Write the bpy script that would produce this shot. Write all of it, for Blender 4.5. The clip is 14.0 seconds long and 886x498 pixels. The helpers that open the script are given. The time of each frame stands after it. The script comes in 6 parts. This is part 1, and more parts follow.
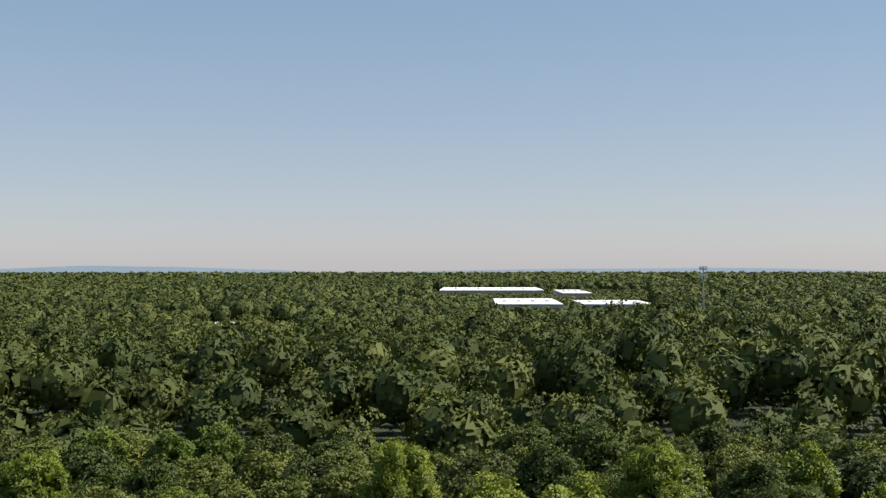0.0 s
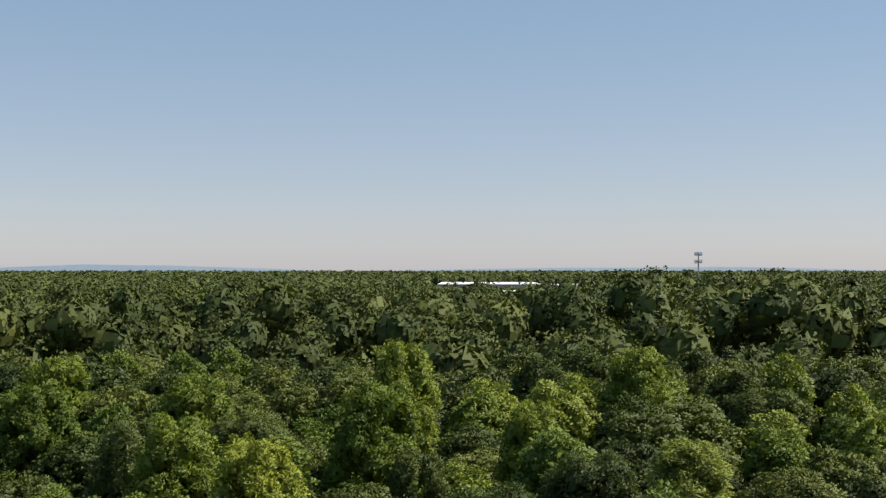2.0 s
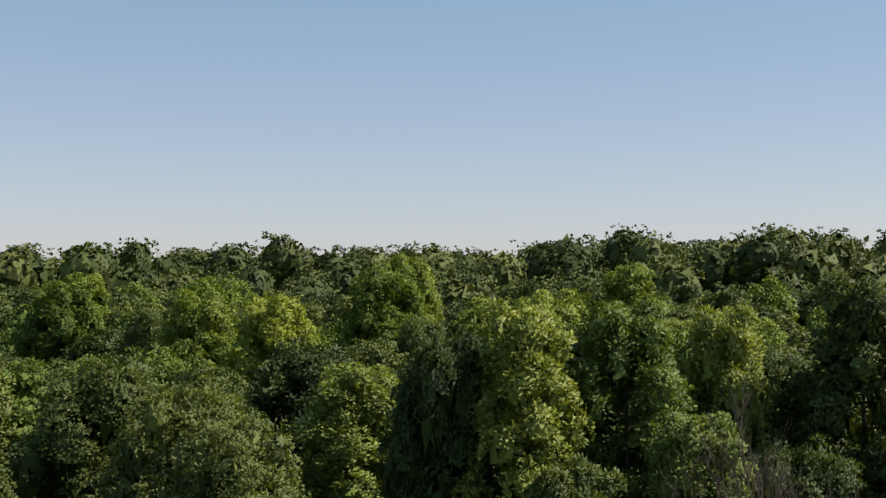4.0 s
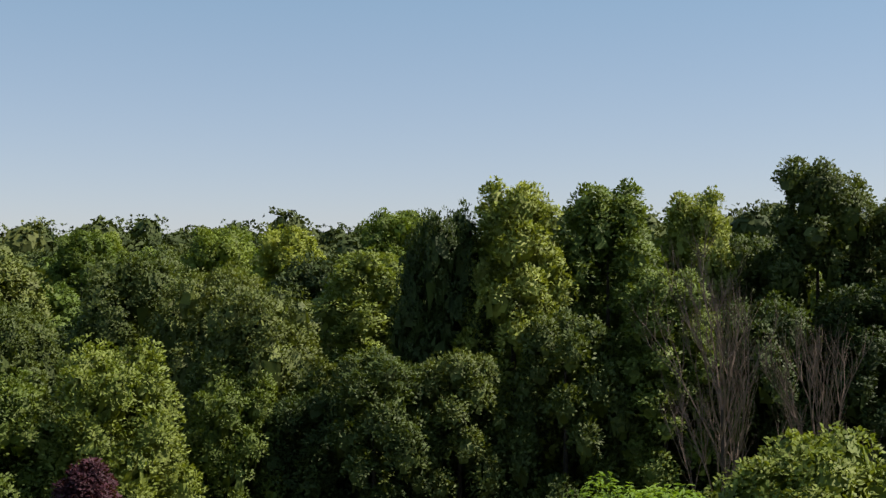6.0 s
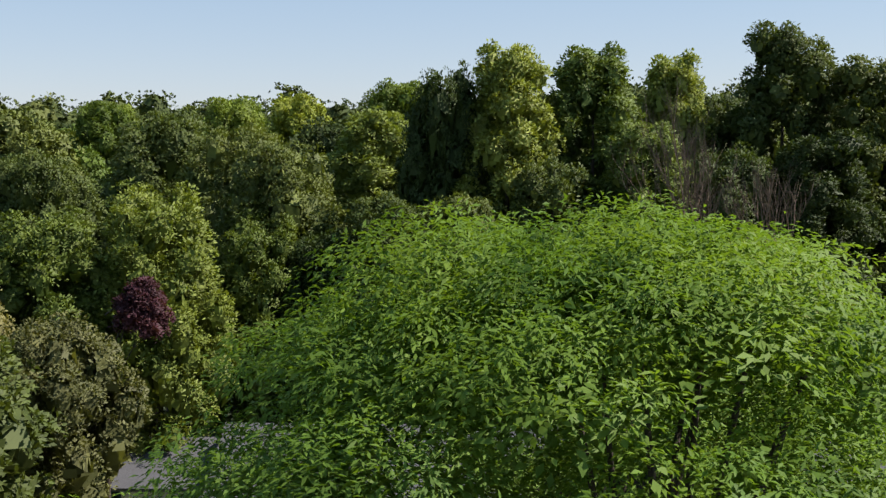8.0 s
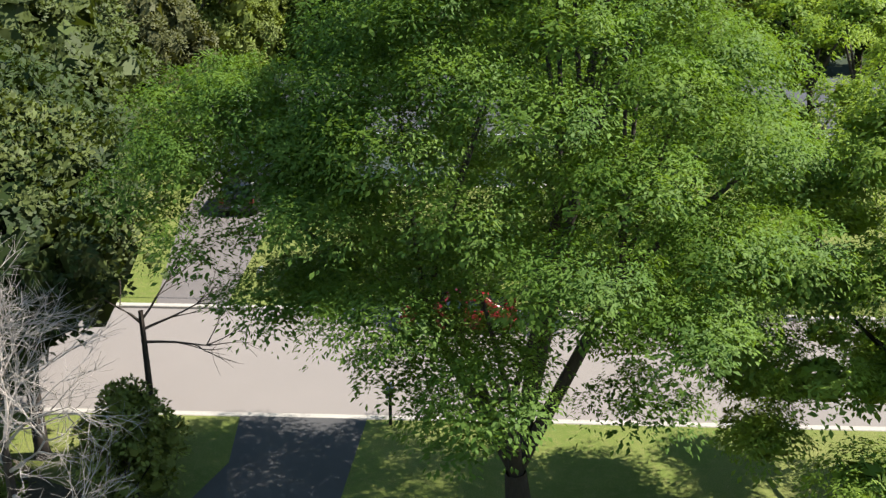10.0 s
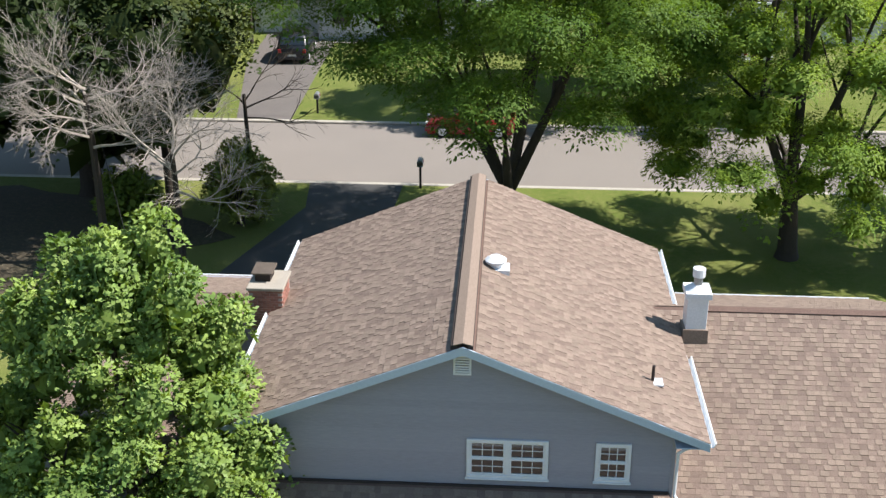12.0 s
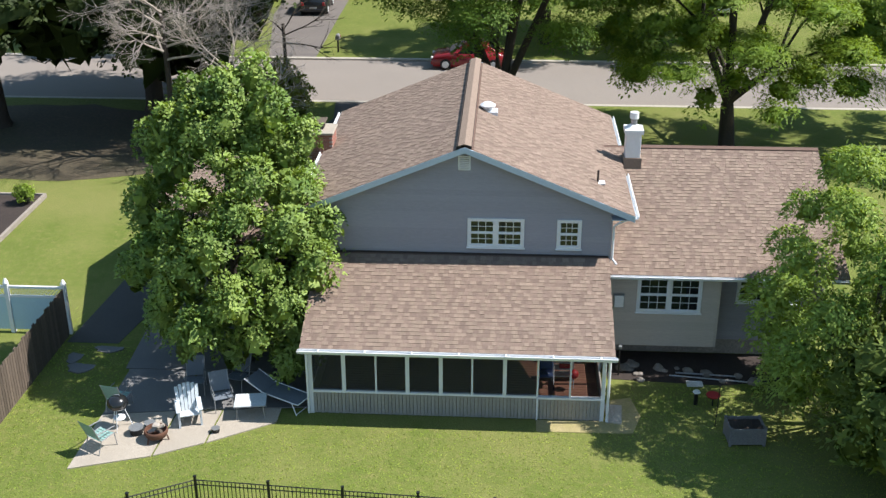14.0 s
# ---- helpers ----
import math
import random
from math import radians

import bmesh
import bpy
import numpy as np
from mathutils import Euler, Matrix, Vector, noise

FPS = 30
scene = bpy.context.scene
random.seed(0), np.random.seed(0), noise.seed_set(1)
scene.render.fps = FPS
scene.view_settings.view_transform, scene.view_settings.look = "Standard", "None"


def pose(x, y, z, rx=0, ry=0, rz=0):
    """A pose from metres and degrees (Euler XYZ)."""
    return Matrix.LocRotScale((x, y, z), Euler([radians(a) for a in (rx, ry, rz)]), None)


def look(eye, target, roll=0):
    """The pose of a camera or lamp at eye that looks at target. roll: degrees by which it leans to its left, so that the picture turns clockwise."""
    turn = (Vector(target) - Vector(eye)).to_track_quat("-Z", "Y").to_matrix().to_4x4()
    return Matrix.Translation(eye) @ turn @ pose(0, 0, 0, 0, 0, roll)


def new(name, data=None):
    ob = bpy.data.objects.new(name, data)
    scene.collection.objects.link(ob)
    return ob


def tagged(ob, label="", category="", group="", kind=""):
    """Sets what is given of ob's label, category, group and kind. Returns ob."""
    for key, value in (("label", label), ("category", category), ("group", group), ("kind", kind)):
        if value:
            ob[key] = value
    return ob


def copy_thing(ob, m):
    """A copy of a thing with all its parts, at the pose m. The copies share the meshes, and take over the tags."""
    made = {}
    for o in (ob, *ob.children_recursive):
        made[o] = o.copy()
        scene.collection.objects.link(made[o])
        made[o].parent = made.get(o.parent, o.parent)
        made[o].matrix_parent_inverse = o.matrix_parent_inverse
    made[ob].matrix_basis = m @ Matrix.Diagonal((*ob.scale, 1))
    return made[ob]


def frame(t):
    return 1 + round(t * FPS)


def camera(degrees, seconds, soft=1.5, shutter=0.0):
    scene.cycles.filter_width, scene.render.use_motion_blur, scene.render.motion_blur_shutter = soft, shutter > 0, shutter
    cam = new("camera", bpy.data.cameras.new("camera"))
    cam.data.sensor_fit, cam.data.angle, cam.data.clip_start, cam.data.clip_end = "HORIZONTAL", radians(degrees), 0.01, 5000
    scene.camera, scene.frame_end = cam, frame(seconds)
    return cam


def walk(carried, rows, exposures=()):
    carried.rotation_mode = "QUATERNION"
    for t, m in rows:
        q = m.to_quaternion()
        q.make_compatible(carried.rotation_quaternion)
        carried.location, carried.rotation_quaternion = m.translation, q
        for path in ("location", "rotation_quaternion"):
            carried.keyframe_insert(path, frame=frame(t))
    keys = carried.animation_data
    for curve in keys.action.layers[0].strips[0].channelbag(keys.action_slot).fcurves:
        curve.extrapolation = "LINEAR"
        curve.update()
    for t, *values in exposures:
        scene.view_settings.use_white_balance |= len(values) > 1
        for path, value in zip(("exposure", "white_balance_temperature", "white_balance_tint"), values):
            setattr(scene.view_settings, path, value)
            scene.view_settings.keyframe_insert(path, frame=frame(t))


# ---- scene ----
cam = camera(43.0, 14.0, soft=1.4)
PATH = [
    (0.0, pose(-0.961, 35.970, 46.848, 90.781, 0.044, 1.863)),
    (0.5, pose(-0.830, 33.501, 44.287, 90.777, 0.021, 1.862)),
    (1.0, pose(-0.726, 31.153, 41.624, 90.798, -0.009, 1.841)),
    (1.5, pose(-0.672, 28.917, 38.940, 90.825, -0.009, 1.816)),
    (2.0, pose(-0.689, 26.962, 36.188, 90.863, 0.003, 1.777)),
    (2.5, pose(-0.799, 25.016, 33.202, 90.994, 0.018, 1.703)),
    (3.0, pose(-0.881, 22.982, 30.599, 90.971, 0.014, 1.663)),
    (3.5, pose(-0.867, 21.196, 27.964, 90.959, -0.002, 1.679)),
    (4.0, pose(-0.800, 19.500, 25.500, 91.005, -0.023, 1.722)),
    (4.5, pose(-0.743, 17.825, 23.304, 91.014, -0.021, 1.736)),
    (5.0, pose(-0.696, 16.183, 21.608, 91.037, -0.018, 1.770)),
    (5.5, pose(-0.648, 14.565, 20.364, 91.064, -0.013, 1.811)),
    (6.0, pose(-0.586, 12.962, 19.519, 91.087, -0.010, 1.845)),
    (6.5, pose(-0.495, 11.362, 19.024, 91.096, -0.008, 1.859)),
    (7.0, pose(-0.386, 9.761, 18.687, 91.009, -0.000, 1.969)),
    (7.5, pose(-0.284, 8.012, 18.339, 89.534, 0.020, 2.015)),
    (8.0, pose(-0.274, 6.282, 18.020, 85.065, 0.005, 1.999)),
    (8.5, pose(-0.211, 4.300, 17.906, 80.619, -0.005, 2.033)),
    (9.0, pose(-0.108, 1.455, 17.844, 76.326, 0.020, 2.117)),
    (9.5, pose(0.015, -1.622, 17.847, 72.676, 0.022, 2.348)),
    (10.0, pose(0.139, -5.083, 17.843, 69.955, 0.009, 2.733)),
    (10.5, pose(0.277, -8.806, 17.838, 68.232, -0.011, 3.162)),
    (11.0, pose(0.442, -12.547, 17.834, 67.269, -0.035, 3.485)),
    (11.5, pose(0.638, -16.111, 17.811, 66.679, -0.050, 3.603)),
    (12.0, pose(0.806, -19.478, 17.808, 66.044, -0.023, 3.577)),
    (12.5, pose(0.948, -22.759, 17.793, 65.706, 0.053, 3.549)),
    (13.0, pose(1.079, -25.774, 17.774, 65.677, 0.140, 3.517)),
    (13.5, pose(1.175, -28.393, 17.751, 65.651, 0.164, 3.487)),
    (14.0, pose(1.238, -30.571, 17.746, 65.653, 0.163, 3.454)),
]
walk(cam, PATH, exposures=[(0.0, 0.45, 6750, 14), (4.0, 0.53, 6750, 14), (6.8, 0.55, 6750, 14), (7.5, 0.7, 6700, 13), (8.5, 1.0, 6550, 12), (9.0, 1.4, 6400, 11), (10.0, 1.1, 6300, 12), (11.5, 0.82, 6250, 12), (14.0, 0.8, 6250, 12)])

# ---- light ----
SUN_EL, SUN_AZ = 52.0, 87.0
world = bpy.data.worlds.new("sky")
scene.world = world
world.use_nodes = True
wn = world.node_tree.nodes
sky = wn.new("ShaderNodeTexSky")
sky.sky_type, sky.sun_disc = "NISHITA", False
sky.sun_elevation, sky.sun_rotation = radians(SUN_EL), radians(SUN_AZ)
sky.air_density, sky.dust_density, sky.ozone_density = 1.0, 0.35, 2.0
wn["Background"].inputs["Strength"].default_value = 0.086
lk = world.node_tree.links
# thin summer haze, thicker towards the horizon
up = wn.new("ShaderNodeSeparateXYZ")
lk.new(wn.new("ShaderNodeTexCoord").outputs["Generated"], up.inputs[0])
rise = wn.new("ShaderNodeMapRange")
rise.inputs[1].default_value, rise.inputs[2].default_value = 0.0, 0.26
lk.new(up.outputs["Z"], rise.inputs[0])
tone = wn.new("ShaderNodeMix")
tone.data_type = "RGBA"
tone.inputs[6].default_value, tone.inputs[7].default_value = (3.75, 4.15, 5.2, 1.0), (2.0, 3.45, 4.8, 1.0)
lk.new(rise.outputs[0], tone.inputs[0])
haze = wn.new("ShaderNodeMix")
haze.data_type = "RGBA"
haze.inputs[0].default_value = 0.6
lk.new(tone.outputs[2], haze.inputs[7])
lk.new(sky.outputs[0], haze.inputs[6])
world.node_tree.links.new(haze.outputs[2], wn["Background"].inputs["Color"])
sun = new("sun", bpy.data.lights.new("sun", "SUN"))
sun.data.energy, sun.data.angle, sun.data.color = 5.0, radians(0.53), (1.0, 0.95, 0.87)
to_sun = Vector((math.sin(radians(SUN_AZ)) * math.cos(radians(SUN_EL)), math.cos(radians(SUN_AZ)) * math.cos(radians(SUN_EL)), math.sin(radians(SUN_EL))))
sun.matrix_world = look(to_sun * 200, (0, 0, 0))


# ---- materials ----
def mix_nodes(nt, fac, a, b, mode="MIX"):
    n = nt.nodes.new("ShaderNodeMix")
    n.data_type, n.blend_type = "RGBA", mode
    for sock, v in ((n.inputs[0], fac), (n.inputs[6], a), (n.inputs[7], b)):
        if isinstance(v, bpy.types.NodeSocket):
            nt.links.new(v, sock)
        else:
            sock.default_value = v if isinstance(v, float) else (*v, 1.0)
    return n.outputs[2]


def noise_out(nt, scale, detail=4.0, rough=0.6, stretch=None):
    tc = nt.nodes.new("ShaderNodeTexCoord")
    src = tc.outputs["Object"]
    if stretch:
        mp = nt.nodes.new("ShaderNodeMapping")
        mp.inputs["Scale"].default_value = stretch
        nt.links.new(src, mp.inputs["Vector"])
        src = mp.outputs[0]
    n = nt.nodes.new("ShaderNodeTexNoise")
    n.inputs["Scale"].default_value, n.inputs["Detail"].default_value, n.inputs["Roughness"].default_value = scale, detail, rough
    nt.links.new(src, n.inputs["Vector"])
    return n.outputs["Fac"]


def ramp(nt, src, lo, hi):
    m = nt.nodes.new("ShaderNodeMapRange")
    m.inputs[1].default_value, m.inputs[2].default_value = lo, hi
    nt.links.new(src, m.inputs[0])
    return m.outputs[0]


def surface(name, a, b, scale=3.0, fine=30.0, rough=0.8, bump=0.2, third=None, metal=0.0, vary=None, vary_amount=0.35, stretch=None, fine_amount=0.35, spec=0.4, patch=None):
    """Two colours mixed by coarse noise, darkened and lightened by fine grain; vary: 'object' or 'island'."""
    m = bpy.data.materials.new(name)
    m.use_nodes = True
    nt = m.node_tree
    p = nt.nodes["Principled BSDF"]
    coarse = ramp(nt, noise_out(nt, scale, stretch=stretch), 0.35, 0.65)
    grain = noise_out(nt, fine, 3.0, 0.7, stretch)
    col = mix_nodes(nt, coarse, a, b)
    if third:
        col = mix_nodes(nt, ramp(nt, noise_out(nt, scale * 0.23 + 0.01), 0.48, 0.66), col, third)
    if patch:
        col = mix_nodes(nt, ramp(nt, noise_out(nt, scale * 7, 5.0, 0.7), 0.47, 0.72), col, patch)
    dark = tuple(0.5 * (x + y) * (1 - fine_amount) for x, y in zip(a, b))
    col = mix_nodes(nt, ramp(nt, grain, 0.72, 0.38), col, dark)
    if vary:
        if vary == "object":
            rnd = nt.nodes.new("ShaderNodeObjectInfo").outputs["Random"]
        else:
            rnd = nt.nodes.new("ShaderNodeNewGeometry").outputs["Random Per Island"]
        hsv = nt.nodes.new("ShaderNodeHueSaturation")
        nt.links.new(ramp_to(nt, rnd, 1 - vary_amount, 1 + vary_amount), hsv.inputs["Value"])
        nt.links.new(col, hsv.inputs["Color"])
        col = hsv.outputs[0]
    nt.links.new(col, p.inputs["Base Color"])
    p.inputs["Roughness"].default_value, p.inputs["Metallic"].default_value = rough, metal
    p.inputs["Specular IOR Level"].default_value = spec
    if bump:
        bn = nt.nodes.new("ShaderNodeBump")
        bn.inputs["Strength"].default_value, bn.inputs["Distance"].default_value = bump, 0.02
        nt.links.new(grain, bn.inputs["Height"])
        nt.links.new(bn.outputs[0], p.inputs["Normal"])
    return m


def ramp_to(nt, src, lo, hi):
    m = nt.nodes.new("ShaderNodeMapRange")
    m.inputs[3].default_value, m.inputs[4].default_value = lo, hi
    nt.links.new(src, m.inputs[0])
    return m.outputs[0]


def foliage(name, a, b, scale=0.5, rough=0.5, glow=0.22, leaf_vary=0.3, by_tree=False):
    """Leaves: colour by clump, by tree and by leaf, with light coming through them."""
    m = bpy.data.materials.new(name)
    m.use_nodes = True
    nt = m.node_tree
    p = nt.nodes["Principled BSDF"]
    col = mix_nodes(nt, ramp(nt, noise_out(nt, scale, 3.0), 0.36, 0.64), a, b)
    rnd = nt.nodes.new("ShaderNodeNewGeometry").outputs["Random Per Island"]
    obr = nt.nodes.new("ShaderNodeObjectInfo").outputs["Random"]
    if by_tree:
        at = nt.nodes.new("ShaderNodeAttribute")
        at.attribute_name = "tint"
        obr = at.outputs["Fac"]
    h1, h2 = nt.nodes.new("ShaderNodeHueSaturation"), nt.nodes.new("ShaderNodeHueSaturation")
    nt.links.new(ramp_to(nt, rnd, 1 - leaf_vary, 1 + leaf_vary), h1.inputs["Value"])
    nt.links.new(ramp_to(nt, obr, 0.62, 1.3), h2.inputs["Value"])
    nt.links.new(ramp_to(nt, obr, 0.515, 0.475), h2.inputs["Hue"])
    nt.links.new(col, h1.inputs["Color"])
    nt.links.new(h1.outputs[0], h2.inputs["Color"])
    nt.links.new(h2.outputs[0], p.inputs["Base Color"])
    p.inputs["Roughness"].default_value = rough + 0.1
    p.inputs["Specular IOR Level"].default_value = 0.2
    tr = nt.nodes.new("ShaderNodeBsdfTranslucent")
    warm = mix_nodes(nt, 1.0, h2.outputs[0], (1.5, 1.5, 0.5), "MULTIPLY")
    nt.links.new(warm, tr.inputs["Color"])
    mx = nt.nodes.new("ShaderNodeMixShader")
    mx.inputs[0].default_value = glow
    nt.links.new(p.outputs[0], mx.inputs[1])
    nt.links.new(tr.outputs[0], mx.inputs[2])
    nt.links.new(mx.outputs[0], nt.nodes["Material Output"].inputs["Surface"])
    return m


def glass(name, tint, rough=0.03):
    m = bpy.data.materials.new(name)
    m.use_nodes = True
    p = m.node_tree.nodes["Principled BSDF"]
    p.inputs["Base Color"].default_value = (*tint, 1)
    p.inputs["Roughness"].default_value = rough
    p.inputs["Specular IOR Level"].default_value = 0.8
    p.inputs["Coat Weight"].default_value = 0.3
    return m


def screen_mesh(name, see):
    """Insect screen: a fine dark mesh that lets part of the light pass."""
    m = bpy.data.materials.new(name)
    m.use_nodes = True
    nt = m.node_tree
    p = nt.nodes["Principled BSDF"]
    p.inputs["Base Color"].default_value = (0.02, 0.022, 0.024, 1)
    p.inputs["Roughness"].default_value = 0.7
    t = nt.nodes.new("ShaderNodeBsdfTransparent")
    mx = nt.nodes.new("ShaderNodeMixShader")
    mx.inputs[0].default_value = see
    nt.links.new(p.outputs[0], mx.inputs[1])
    nt.links.new(t.outputs[0], mx.inputs[2])
    nt.links.new(mx.outputs[0], nt.nodes["Material Output"].inputs["Surface"])
    return m


M = {}
M["earth"] = surface("earth", (0.055, 0.05, 0.03), (0.03, 0.035, 0.018), 0.4, 8, 0.95, 0.5)
# earth and dry leaves, with the trees' deep shade partly in the brown
M["litter"] = surface("litter", (0.10, 0.078, 0.052), (0.07, 0.06, 0.036), 0.7, 22, 0.95, 0.5, third=(0.085, 0.095, 0.034), patch=(0.2, 0.155, 0.09))
M["far_ground"] = surface("far_ground", (0.03, 0.046, 0.02), (0.042, 0.058, 0.026), 0.01, 0.12, 0.95, 0.0, third=(0.03, 0.045, 0.02))
# bluish greys hold the distance haze, painted into the ridge's colour
M["haze_tinted_hill"] = surface("haze_tinted_hill", (0.15, 0.205, 0.255), (0.17, 0.225, 0.27), 0.004, 0.02, 0.95, 0.0, fine_amount=0.1)
M["grass"] = surface("grass", (0.145, 0.20, 0.036), (0.225, 0.262, 0.062), 0.55, 28, 0.9, 0.6, third=(0.31, 0.30, 0.105), fine_amount=0.55, spec=0.15, patch=(0.33, 0.29, 0.115))
M["blade"] = foliage("blade", (0.17, 0.25, 0.038), (0.24, 0.30, 0.06), 0.6, 0.6, 0.35)
M["dry_grass"] = surface("dry_grass", (0.46, 0.37, 0.2), (0.34, 0.31, 0.12), 2.0, 30, 0.95, 0.5)
M["asphalt"] = surface("asphalt", (0.27, 0.235, 0.205), (0.24, 0.21, 0.185), 0.25, 60, 0.9, 0.25, third=(0.225, 0.2, 0.18), fine_amount=0.22)
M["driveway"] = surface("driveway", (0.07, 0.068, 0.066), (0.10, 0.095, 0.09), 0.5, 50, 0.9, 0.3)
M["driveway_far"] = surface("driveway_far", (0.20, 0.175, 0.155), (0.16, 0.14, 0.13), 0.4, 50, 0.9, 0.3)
M["concrete"] = surface("concrete", (0.50, 0.44, 0.36), (0.40, 0.35, 0.29), 1.1, 40, 0.9, 0.3, third=(0.30, 0.27, 0.23))
M["slab"] = surface("slab", (0.17, 0.17, 0.175), (0.24, 0.23, 0.22), 0.8, 30, 0.9, 0.3)
M["kerb"] = surface("kerb", (0.55, 0.5, 0.42), (0.45, 0.41, 0.35), 1.0, 30, 0.9, 0.3)
M["shingle"] = surface("shingle", (0.315, 0.24, 0.188), (0.29, 0.218, 0.17), 0.5, 45, 0.95, 0.35, vary="island", vary_amount=0.12, third=(0.33, 0.25, 0.205), spec=0.2)
M["shingle_dark"] = surface("shingle_dark", (0.27, 0.198, 0.16), (0.245, 0.178, 0.143), 0.5, 45, 0.95, 0.35, vary="island", vary_amount=0.15, third=(0.285, 0.21, 0.17), spec=0.2)
M["shingle_piece"] = surface("shingle_piece", (0.315, 0.24, 0.188), (0.29, 0.218, 0.17), 0.5, 45, 0.95, 0.35, vary="object", vary_amount=0.12, third=(0.33, 0.25, 0.205), spec=0.2)
M["shingle_piece_dark"] = surface("shingle_piece_dark", (0.27, 0.198, 0.16), (0.245, 0.178, 0.143), 0.5, 45, 0.95, 0.35, vary="object", vary_amount=0.15, third=(0.285, 0.21, 0.17), spec=0.2)
M["roof_deck"] = surface("roof_deck", (0.16, 0.10, 0.08), (0.20, 0.13, 0.10), 2, 30, 0.95, 0.2)
M["ridge_dark"] = surface("ridge_dark", (0.05, 0.04, 0.035), (0.07, 0.05, 0.045), 2, 30, 0.95, 0.2)
M["siding"] = surface("siding", (0.34, 0.325, 0.36), (0.318, 0.303, 0.338), 0.6, 20, 0.6, 0.05, vary="object", vary_amount=0.04, stretch=(0.3, 1, 3), fine_amount=0.12)
M["siding_warm"] = surface("siding_warm", (0.50, 0.44, 0.38), (0.46, 0.41, 0.36), 0.6, 20, 0.6, 0.05, vary="object", vary_amount=0.04, stretch=(0.3, 1, 3), fine_amount=0.12)
M["skirt"] = surface("skirt", (0.40, 0.37, 0.33), (0.34, 0.32, 0.29), 1.0, 18, 0.7, 0.1, vary="object", vary_amount=0.08, stretch=(4, 1, 0.5))
M["trim"] = surface("trim", (0.78, 0.79, 0.80), (0.72, 0.73, 0.74), 2.0, 30, 0.5, 0.03, fine_amount=0.1)
M["fascia"] = surface("fascia", (0.52, 0.60, 0.70), (0.48, 0.56, 0.66), 2.0, 30, 0.5, 0.03, fine_amount=0.1)
M["metal_white"] = surface("metal_white", (0.82, 0.83, 0.84), (0.72, 0.74, 0.76), 4.0, 30, 0.4, 0.03, fine_amount=0.12)
M["metal_grey"] = surface("metal_grey", (0.45, 0.46, 0.47), (0.38, 0.39, 0.40), 4.0, 30, 0.45, 0.03, metal=0.6)
M["glass_dark"] = glass("glass_dark", (0.012, 0.014, 0.016))
M["screen"] = screen_mesh("screen", 0.35)
M["screen_open"] = screen_mesh("screen_open", 0.8)
# the dimness within the porch is put into this wall colour
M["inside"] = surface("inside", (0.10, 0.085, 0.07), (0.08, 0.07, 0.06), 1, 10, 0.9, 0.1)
M["deck"] = surface("deck", (0.30, 0.14, 0.09), (0.24, 0.11, 0.07), 2, 20, 0.7, 0.1, stretch=(0.3, 3, 1), vary="object", vary_amount=0.1)
M["brick"] = surface("brick", (0.42, 0.20, 0.15), (0.36, 0.16, 0.12), 3, 30, 0.9, 0.3, vary="object", vary_amount=0.25)
M["mortar"] = surface("mortar", (0.50, 0.44, 0.38), (0.42, 0.37, 0.33), 3, 30, 0.9, 0.3)
M["bark"] = surface("bark", (0.085, 0.065, 0.05), (0.05, 0.04, 0.03), 2, 14, 0.95, 0.8, stretch=(3, 3, 0.6))
M["dead"] = surface("dead", (0.52, 0.46, 0.39), (0.40, 0.34, 0.29), 2, 14, 0.9, 0.4)
M["dead_brown"] = surface("dead_brown", (0.20, 0.14, 0.10), (0.15, 0.105, 0.08), 2, 14, 0.9, 0.4)
M["wood_old"] = surface("wood_old", (0.17, 0.13, 0.10), (0.11, 0.085, 0.065), 1.5, 14, 0.9, 0.4, stretch=(3, 3, 0.4), vary="object", vary_amount=0.25)
M["black_metal"] = surface("black_metal", (0.012, 0.012, 0.013), (0.018, 0.018, 0.02), 3, 30, 0.4, 0.05)
M["rubber"] = surface("rubber", (0.015, 0.015, 0.016), (0.022, 0.022, 0.022), 3, 30, 0.8, 0.1)
M["car_red"] = surface("car_red", (0.20, 0.012, 0.015), (0.18, 0.01, 0.013), 1, 30, 0.25, 0.0, fine_amount=0.03, spec=0.6)
M["car_black"] = surface("car_black", (0.012, 0.013, 0.015), (0.015, 0.016, 0.018), 1, 30, 0.22, 0.0, fine_amount=0.03, spec=0.6)
M["car_white"] = surface("car_white", (0.7, 0.7, 0.7), (0.66, 0.66, 0.67), 1, 30, 0.25, 0.0, fine_amount=0.03, spec=0.6)
M["wall_pale"] = surface("wall_pale", (0.62, 0.63, 0.66), (0.55, 0.56, 0.60), 0.8, 20, 0.7, 0.05, fine_amount=0.12)
# roof grey made darker to include the shade of overhanging trees
M["roof_grey"] = surface("roof_grey", (0.11, 0.11, 0.12), (0.085, 0.085, 0.095), 1.0, 20, 0.9, 0.2)
M["roof_white"] = surface("roof_white", (0.80, 0.80, 0.80), (0.72, 0.72, 0.73), 0.05, 0.6, 0.7, 0.0, fine_amount=0.1)
M["tan"] = surface("tan", (0.55, 0.47, 0.38), (0.48, 0.42, 0.34), 0.1, 1, 0.8, 0.0)
M["leaf_oak"] = foliage("leaf_oak", (0.106, 0.15, 0.031), (0.158, 0.205, 0.046))
M["leaf_dark"] = foliage("leaf_dark", (0.05, 0.074, 0.019), (0.074, 0.10, 0.027))
M["leaf_lime"] = foliage("leaf_lime", (0.115, 0.165, 0.024), (0.165, 0.215, 0.034))
M["leaf_edge"] = foliage("leaf_edge", (0.108, 0.15, 0.028), (0.152, 0.192, 0.038))
M["leaf_olive"] = foliage("leaf_olive", (0.064, 0.092, 0.023), (0.088, 0.117, 0.031))
